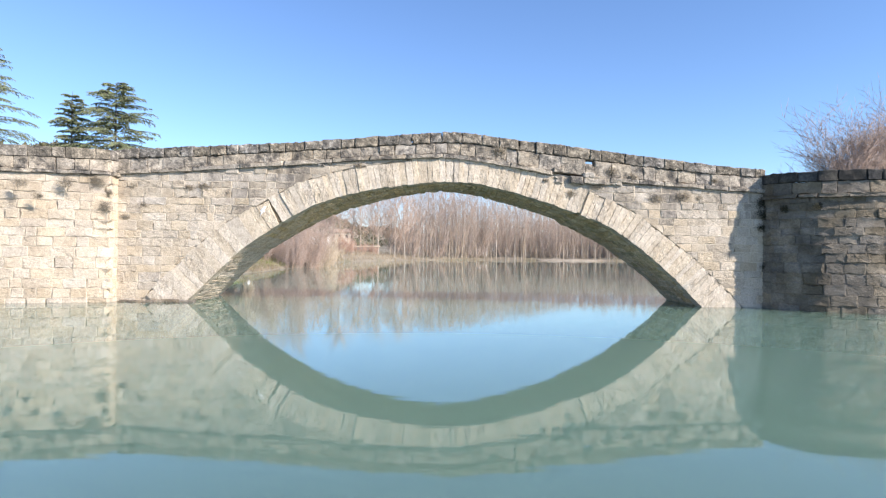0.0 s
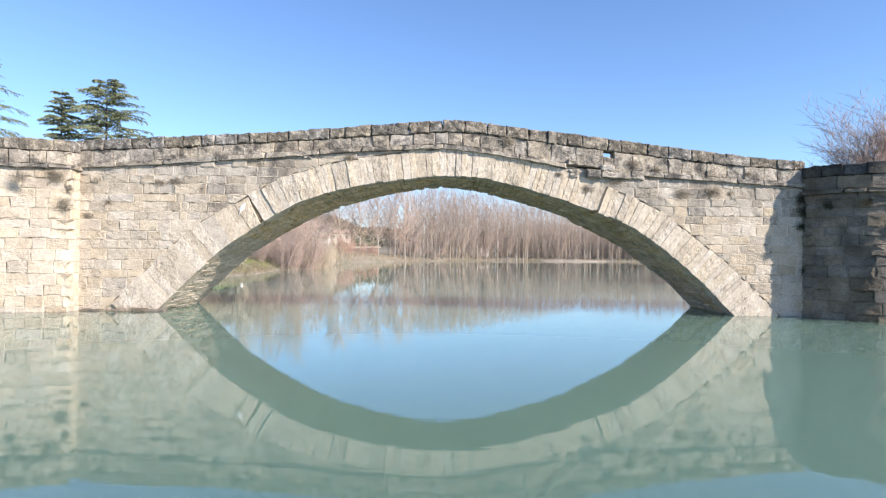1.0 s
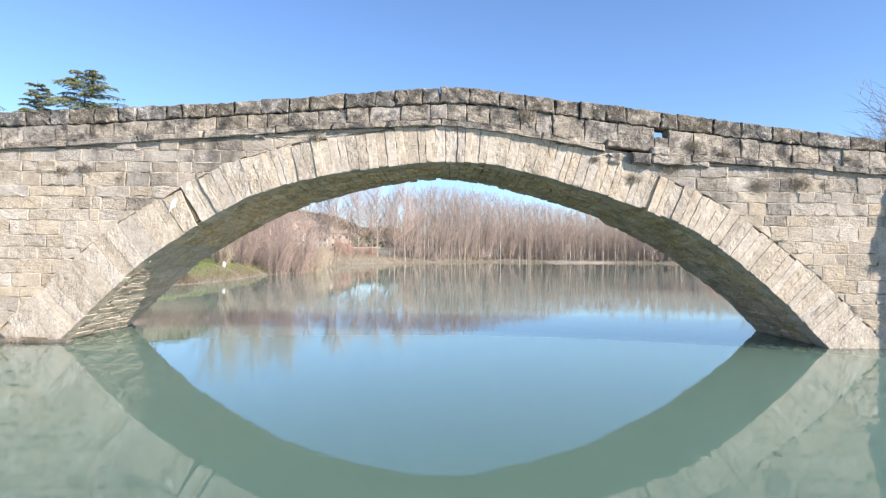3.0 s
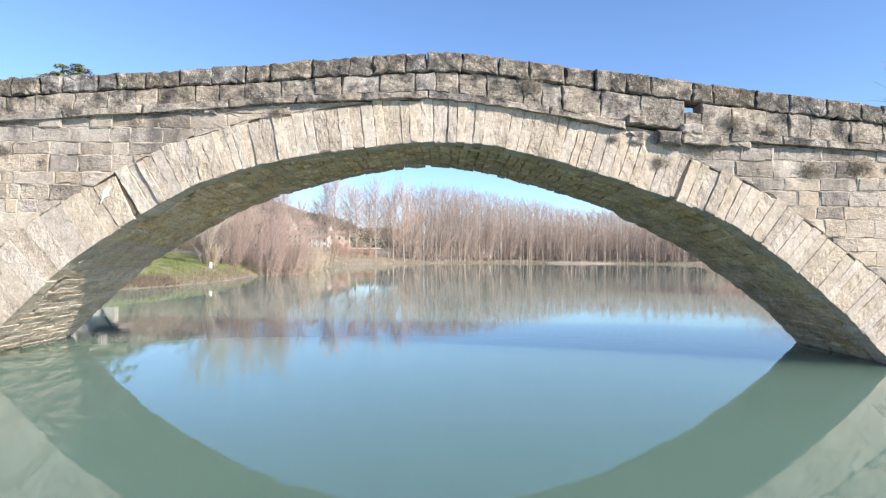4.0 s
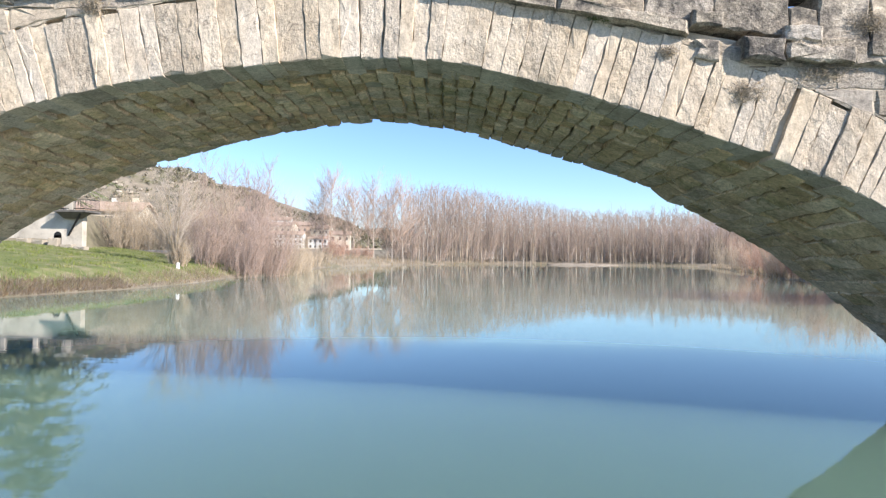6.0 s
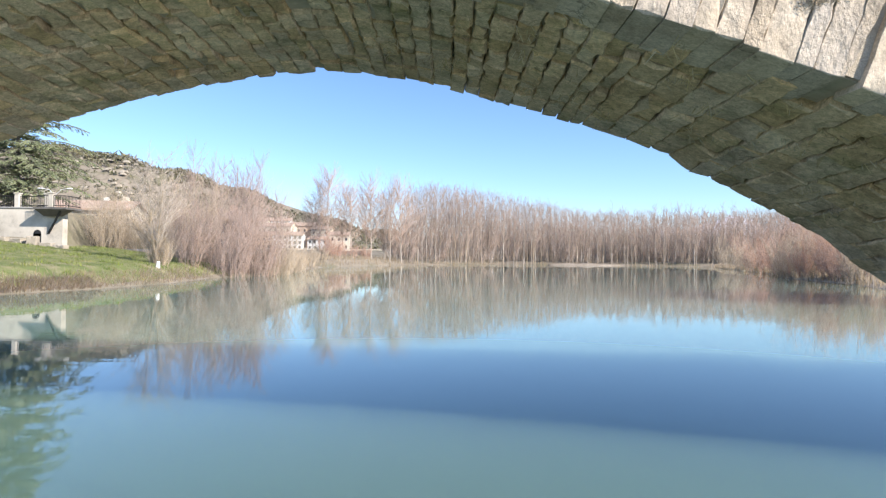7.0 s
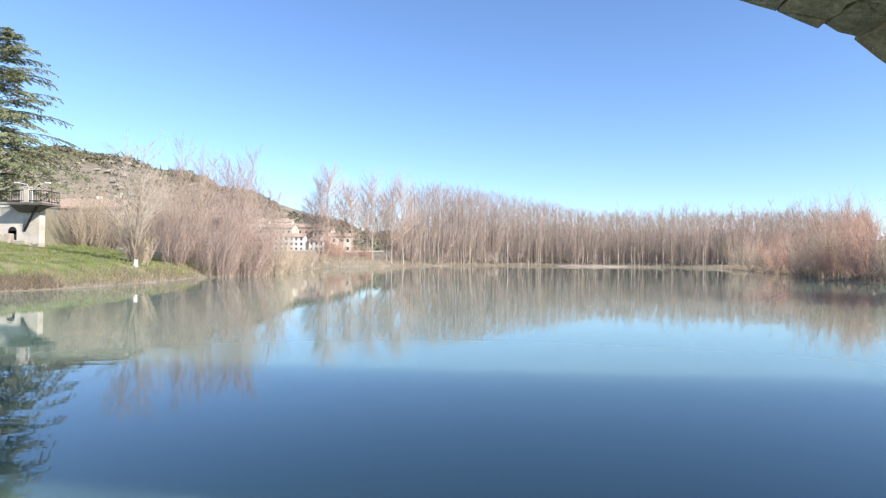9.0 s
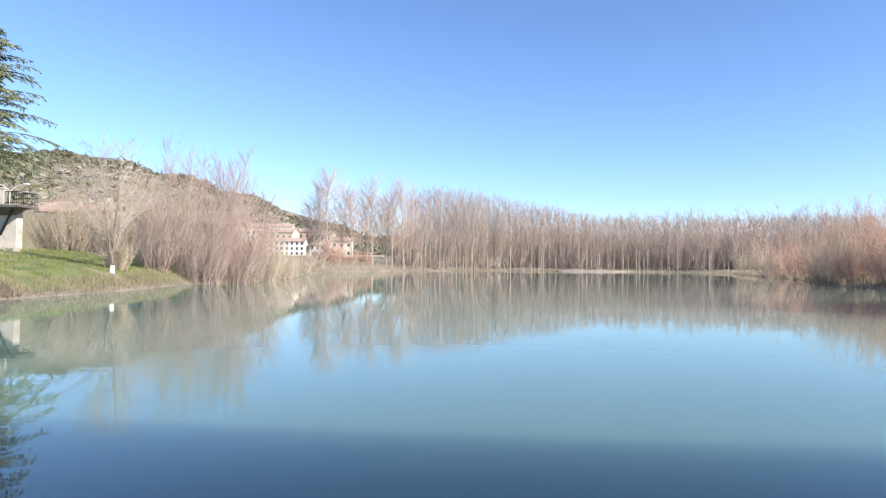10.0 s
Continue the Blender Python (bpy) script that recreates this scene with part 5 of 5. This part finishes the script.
kerb = tagged(new("road_kerb_wall"), "low grey concrete roadside wall behind the bank", "wall")
kerb.matrix_basis = pose(-20.6, 47.6, 0, 0, 0, 14)
box_part("wall_face", (-7.5, 7.5, -0.25, 0.25, 1.0, 2.05), M_CONCRETE, kerb, bev=0.03)


# ---- houses ----
def house(x, y, w, d, h, turn, wallmat, label, floors=2, cols=4, roof_h=1.8, z=None):
    ob = tagged(new("house"), label, "house", "village houses")
    z = gz(x, y) if z is None else z
    ob.matrix_basis = pose(x, y, z - 0.3, 0, 0, turn)
    body = box_part("wall", (-w / 2, w / 2, -d / 2, d / 2, 0, h), wallmat, ob)
    bm = bmesh.new()
    o = 0.5
    pr = [(-d / 2 - o, h - 0.05), (0, h + roof_h), (d / 2 + o, h - 0.05), (d / 2 + o, h + 0.2), (0, h + roof_h + 0.25), (-d / 2 - o, h + 0.2)]
    L = [bm.verts.new((-w / 2 - o, a, b)) for a, b in pr]
    Rr = [bm.verts.new((w / 2 + o, a, b)) for a, b in pr]
    for i in range(6):
        j = (i + 1) % 6
        bm.faces.new((L[i], L[j], Rr[j], Rr[i]))
    for e in (L, Rr):
        bm.faces.new((e[0], e[1], e[4], e[5]))
        bm.faces.new((e[1], e[2], e[3], e[4]))
    bmesh.ops.recalc_face_normals(bm, faces=bm.faces[:])
    roof = part("roof", bm, M_ROOF, ob, "terracotta tiled roof")
    gable = mesh_ob("gable", [(-w / 2, -d / 2, h), (-w / 2, d / 2, h), (-w / 2, 0, h + roof_h), (w / 2, -d / 2, h), (w / 2, d / 2, h), (w / 2, 0, h + roof_h)], [(0, 2, 1), (3, 4, 5)], wallmat, ob)
    box_part("chimney", (w * 0.22, w * 0.22 + 0.7, 0.6, 1.2, h + roof_h * 0.4, h + roof_h + 0.9), wallmat, roof)
    fh = h / floors
    for f in range(floors):
        for c in range(cols):
            cx = -w / 2 + w * (c + 0.5) / cols
            win = box_part("window", (cx - 0.5, cx + 0.5, -d / 2 - 0.03, -d / 2 + 0.12, fh * f + fh * 0.32, fh * f + fh * 0.32 + 1.4), M_GLASS, ob)
            box_part("sill", (cx - 0.6, cx + 0.6, -d / 2 - 0.12, -d / 2 + 0.02, fh * f + fh * 0.32 - 0.12, fh * f + fh * 0.32), M_WHITE, win)
    return ob


house(-96, 300, 19, 10, 7.0, 8, M_HOUSE_C, "long pink-ochre village house with rows of windows", 2, 8, 2.0)
house(-80, 303, 17, 10, 7.4, 4, M_HOUSE_B, "white rendered village house with dark windows", 3, 7, 1.9)
house(-112, 297, 11, 9, 9.5, 12, M_HOUSE_B, "tall white village house under tiled roof", 3, 4, 2.0)
house(-88, 318, 16, 10, 12.5, -6, M_HOUSE_A, "cream village house on the slope behind", 3, 5, 2.0)
house(-104, 326, 15, 10, 15.5, 6, M_HOUSE_A, "cream village house on the slope behind", 3, 5, 2.2)
house(-78, 330, 13, 9, 13.5, 0, M_HOUSE_C, "ochre village house on the slope behind", 3, 4, 2.0)
house(-125, 318, 14, 10, 13, 10, M_HOUSE_A, "cream village house on the slope behind", 3, 5, 2.2)
house(-64, 306, 10, 9, 5.6, -4, M_HOUSE_B, "low white village house by the shore road", 2, 4, 1.6)
house(-140, 306, 15, 9, 10, 12, M_HOUSE_B, "white village house at the foot of the hill", 3, 5, 1.8)
house(-156, 312, 14, 9, 12, 8, M_HOUSE_A, "cream village house at the foot of the hill", 3, 4, 1.8)
house(-93, 338, 12, 8, 16.5, 4, M_HOUSE_B, "white village house high on the slope", 4, 4, 1.8)
house(-66, 322, 10, 8, 11.5, -8, M_HOUSE_A, "cream village house on the slope behind", 3, 3, 1.8)
house(-118, 342, 12, 8, 17, 10, M_HOUSE_C, "ochre village house high on the slope", 4, 4, 1.8)
shore_wall = tagged(new("shore_road_wall"), "long pale masonry wall along the village road", "wall")
box_part("wall_face", (-170, -30, 284.0, 284.8, 0.5, 5.2), M_HOUSE_A, shore_wall, bev=0.05)
house(-55.5, 92, 8.4, 6, 7.4, 14, M_HOUSE_B, "white house half hidden behind willow bushes", 2, 3, 1.2)
house(-27.5, 71, 8, 6, 4.4, 8, M_HOUSE_C, "pinkish house half hidden behind willow bushes", 2, 5, 1.2)
house(-43.5, 76, 7, 6, 6.0, 8, M_HOUSE_A, "cream house half hidden behind willow bushes", 2, 3, 1.2)
house(22, 262, 12, 8, 6, 0, M_HOUSE_B, "white farm building glimpsed between poplar trunks", 2, 4, 1.6)
house(60, 270, 16, 8, 5, 0, M_HOUSE_B, "white farm building glimpsed between poplar trunks", 2, 5, 1.6)
house(-47, 268, 9, 8, 7, 6, M_HOUSE_A, "cream house behind the lone poplars", 2, 3, 1.6)

# ---- hillside scrub and rock, far snow ----
HS = np.random.RandomState(12)
n = 5200
hx, hy = HS.uniform(-420, 60, n), HS.uniform(335, 560, n)
hx[:900], hy[:900] = HS.uniform(-420, -60, 900), HS.uniform(478, 506, 900)
hz = ground_z(hx, hy)
size = HS.uniform(0.5, 2.0, n)
size[:900] *= 1.5
per = 10
cx = np.repeat(np.stack([hx, hy, hz], 1), per, 0) + HS.normal(0, 1, (n * per, 3)) * np.repeat(size, per)[:, None] * np.array([0.6, 0.6, 0.35]) + np.array([0, 0, 0.6]) * np.repeat(size, per)[:, None]
tri = HS.normal(0, 0.5, (n * per, 3, 3)) * np.repeat(size, per)[:, None, None]
cv = (cx[:, None] + tri).reshape(-1, 3)
tagged(array_mesh("hillside_scrub", cv, np.arange(len(cv)).reshape(-1, 3), M_SCRUB), "dark evergreen scrub dotted over the hillside", "shrubs", kind="stuff")
rv, rf = [], []
RK = random.Random(31)
for k in range(340):
    x, y = RK.uniform(-340, -60), RK.uniform(350, 500)
    z, w, hh = gz(x, y), RK.uniform(0.7, 2.4), RK.uniform(0.6, 1.3)
    o = len(rv)
    for sx, sy, sz in ((-1, -1, 0), (1, -1, 0), (1, 1, 0), (-1, 1, 0), (-0.8, -0.6, 1), (0.8, -0.6, 1), (0.7, 0.8, 1), (-0.7, 0.8, 1)):
        rv.append((x + sx * w * RK.uniform(0.8, 1.2), y + sy * 1.5 * RK.uniform(0.7, 1.3), z - 0.5 + sz * (hh + 0.5) * RK.uniform(0.8, 1.2)))
    rf += [tuple(o + i for i in q) for q in ((0, 1, 5, 4), (1, 2, 6, 5), (2, 3, 7, 6), (3, 0, 4, 7), (4, 5, 6, 7))]
tagged(mesh_ob("rock_terraces", rv, rf, M_ROCK), "pale limestone ledges across the hillside", "rocks", kind="stuff")
mv, mf = [], []
MR = random.Random(3)
cols = 60
for i in range(cols + 1):
    x = 1200 + 1500 * i / cols
    hgt = 178 + 74 * math.exp(-((x - 1650) / 170) ** 2) + 60 * math.exp(-((x - 2150) / 160) ** 2) + MR.uniform(-14, 14)
    mv += [(x, 3300, -10), (x + MR.uniform(-8, 8), 3420, hgt * 0.6 + MR.uniform(-10, 10)), (x, 3520, hgt)]
    if i:
        a, b = 3 * (i - 1), 3 * i
        mf += [(a, b, b + 1, a + 1), (a + 1, b + 1, b + 2, a + 2)]
tagged(mesh_ob("snowy_mountain", mv, mf, M_SNOW), "distant snow-covered mountain ridge above the trees", "backdrop", kind="structure")

M_SAND = material("pale_river_sand", [(0.22, 0.187, 0.142), (0.32, 0.275, 0.215)], 0.8, 0.95, 0.4, 5)
bm = bmesh.new()
bmesh.ops.create_icosphere(bm, subdivisions=4, radius=1.0)
for q in bm.verts:
    q.co = Vector((36 + q.co.x * (9.5 + math.sin(q.co.x * 7)), 153.6 + q.co.y * 2.4, q.co.z * (0.50 + 0.12 * math.sin(q.co.x * 11))))
me = bpy.data.meshes.new("sandbank")
bm.to_mesh(me)
bm.free()
me.materials.append(M_SAND)
me.shade_smooth()
tagged(new("sandbank", me), "low pale sandbank at the foot of the wood", "ground", kind="structure")

M_DARKWEED = material("dark_ivy_stems", [(0.035, 0.035, 0.022), (0.08, 0.075, 0.05)], 4, 0.95, 0.0, vary=0.25, vary_by="island", spec=0.1)
# ---- weeds on the masonry ----
def tuft(x, z, size, y=-0.02, mat=M_DRY, seed=0, hang=False):
    R = random.Random(seed)
    segs = []
    for k in range(45 if hang else int(170 + 800 * size)):
        a, b = R.uniform(0, 2 * math.pi), R.uniform(-0.5, 1.1)
        d = np.array([math.cos(a) * math.cos(b), -abs(math.sin(a)) * math.cos(b) * 0.5 - 0.05, math.sin(b)])
        p = np.array([R.gauss(0, 0.34) * size, 0, R.gauss(0, 0.20) * size])
        q = p + d * size * R.uniform(0.08, 0.5) * R.uniform(0.4, 1.0)
        m = (p + q) / 2 + np.array([R.uniform(-0.06, 0.06), R.uniform(-0.03, 0.0), R.uniform(-0.04, 0.08)]) * size
        segs += [(*p, *m, 0.0027, 0.0025), (*m, *q, 0.0025, 0.0018)]
    root = tagged(new("wall_weed"), "dry weed tuft hanging under the vault" if hang else {M_DRY.name: "dry brown weed tuft rooted in the wall", M_DARKWEED.name: "dark trailing plant on the shaded pier"}.get(mat.name, "small green plant rooted in the wall"), "plant", "wall weeds")
    root.matrix_basis = pose(x, y, z, 0, 180 if hang else 0, 0)
    sticks("foliage", segs, mat, root, fine=True)


for i, (x, z, sz) in enumerate([(-7.82, 3.50, 0.34), (-7.35, 3.55, 0.42), (-6.6, 3.36, 0.22), (-9.55, 3.55, 0.34), (-9.2, 2.95, 0.30), (-9.75, 2.6, 0.30), (6.62, 3.32, 0.50), (7.42, 3.38, 0.52), (7.95, 3.36, 0.2), (4.75, 3.72, 0.5), (8.9, 3.3, 0.26), (1.75, 4.75, 0.45), (4.0, 3.45, 0.34), (3.2, 3.85, 0.2), (5.2, 4.15, 0.34), (5.9, 4.0, 0.24), (8.4, 3.9, 0.22)]):
    tuft(x, z, sz * 0.7, 0.0 if z < 3.7 else -0.03, M_DRY, i)
tuft(2.5, 4.22, 0.2, -0.05, M_GREENWEED, 60)
tuft(-2.6, 4.25, 0.20, -0.03, M_DRY, 61)
for i, (x, y, z, sz) in enumerate([(-11.0, -0.95, 3.5, 0.5), (-12.0, -1.42, 3.45, 0.42), (-11.6, -1.25, 3.1, 0.3), (-13.0, -1.8, 3.2, 0.34), (-10.3, -0.56, 3.6, 0.55), (-10.12, -0.50, 2.85, 0.5), (-10.05, -0.44, 3.3, 0.36), (10.25, -0.66, 3.0, 0.34), (10.9, -1.2, 3.05, 0.3)]):
    tuft(x, z, sz * 0.8, y, M_DRY if x < 0 else M_DARKWEED, 80 + i)
for i, (x, y, z, sz) in enumerate([(9.93, -0.02, 3.2, 0.40), (9.95, -0.05, 2.85, 0.42), (9.90, -0.02, 2.45, 0.26), (9.95, -0.04, 1.25, 0.16)]):
    tuft(x, z, sz, y - 0.03, M_DARKWEED, 120 + i)
for i, (x, y, sz) in enumerate([(3.6, 0.9, 0.22), (4.4, 1.9, 0.26), (5.0, 0.8, 0.2), (5.5, 2.1, 0.24), (2.6, 2.4, 0.18), (6.0, 1.3, 0.22), (1.6, 1.2, 0.16), (-1.2, 2.5, 0.15), (3.2, 2.75, 0.18)]):
    vx, vy, vz = vault(arc_s_at_x(x), y)
    tuft(vx, vz + 0.02, sz, vy, M_PALE, 150 + i, True)
straw = []
HR = random.Random(77)
for k in range(60):
    x, y = HR.uniform(0.6, 6.2), HR.uniform(0.3, 2.5)
    vx, vy, vz = vault(arc_s_at_x(x), y)
    for q in range(HR.randint(6, 16)):
        p = (vx + HR.gauss(0, 0.07), vy + HR.gauss(0, 0.09), vz + 0.02)
        e = (p[0] + HR.gauss(0, 0.05), p[1] + HR.gauss(0, 0.06), p[2] - HR.uniform(0.02, 0.09))
        straw.append((*p, *e, 0.0036, 0.002))
M_HAY = material("bleached_straw", [(0.50, 0.42, 0.26), (0.68, 0.58, 0.38)], 3, 0.95, 0.0, vary=0.25, vary_by="island", spec=0.1)
tagged(sticks("hanging_straw", straw, M_HAY), "wisps of dry straw caught in the vault's joints", "dry grass", kind="stuff")
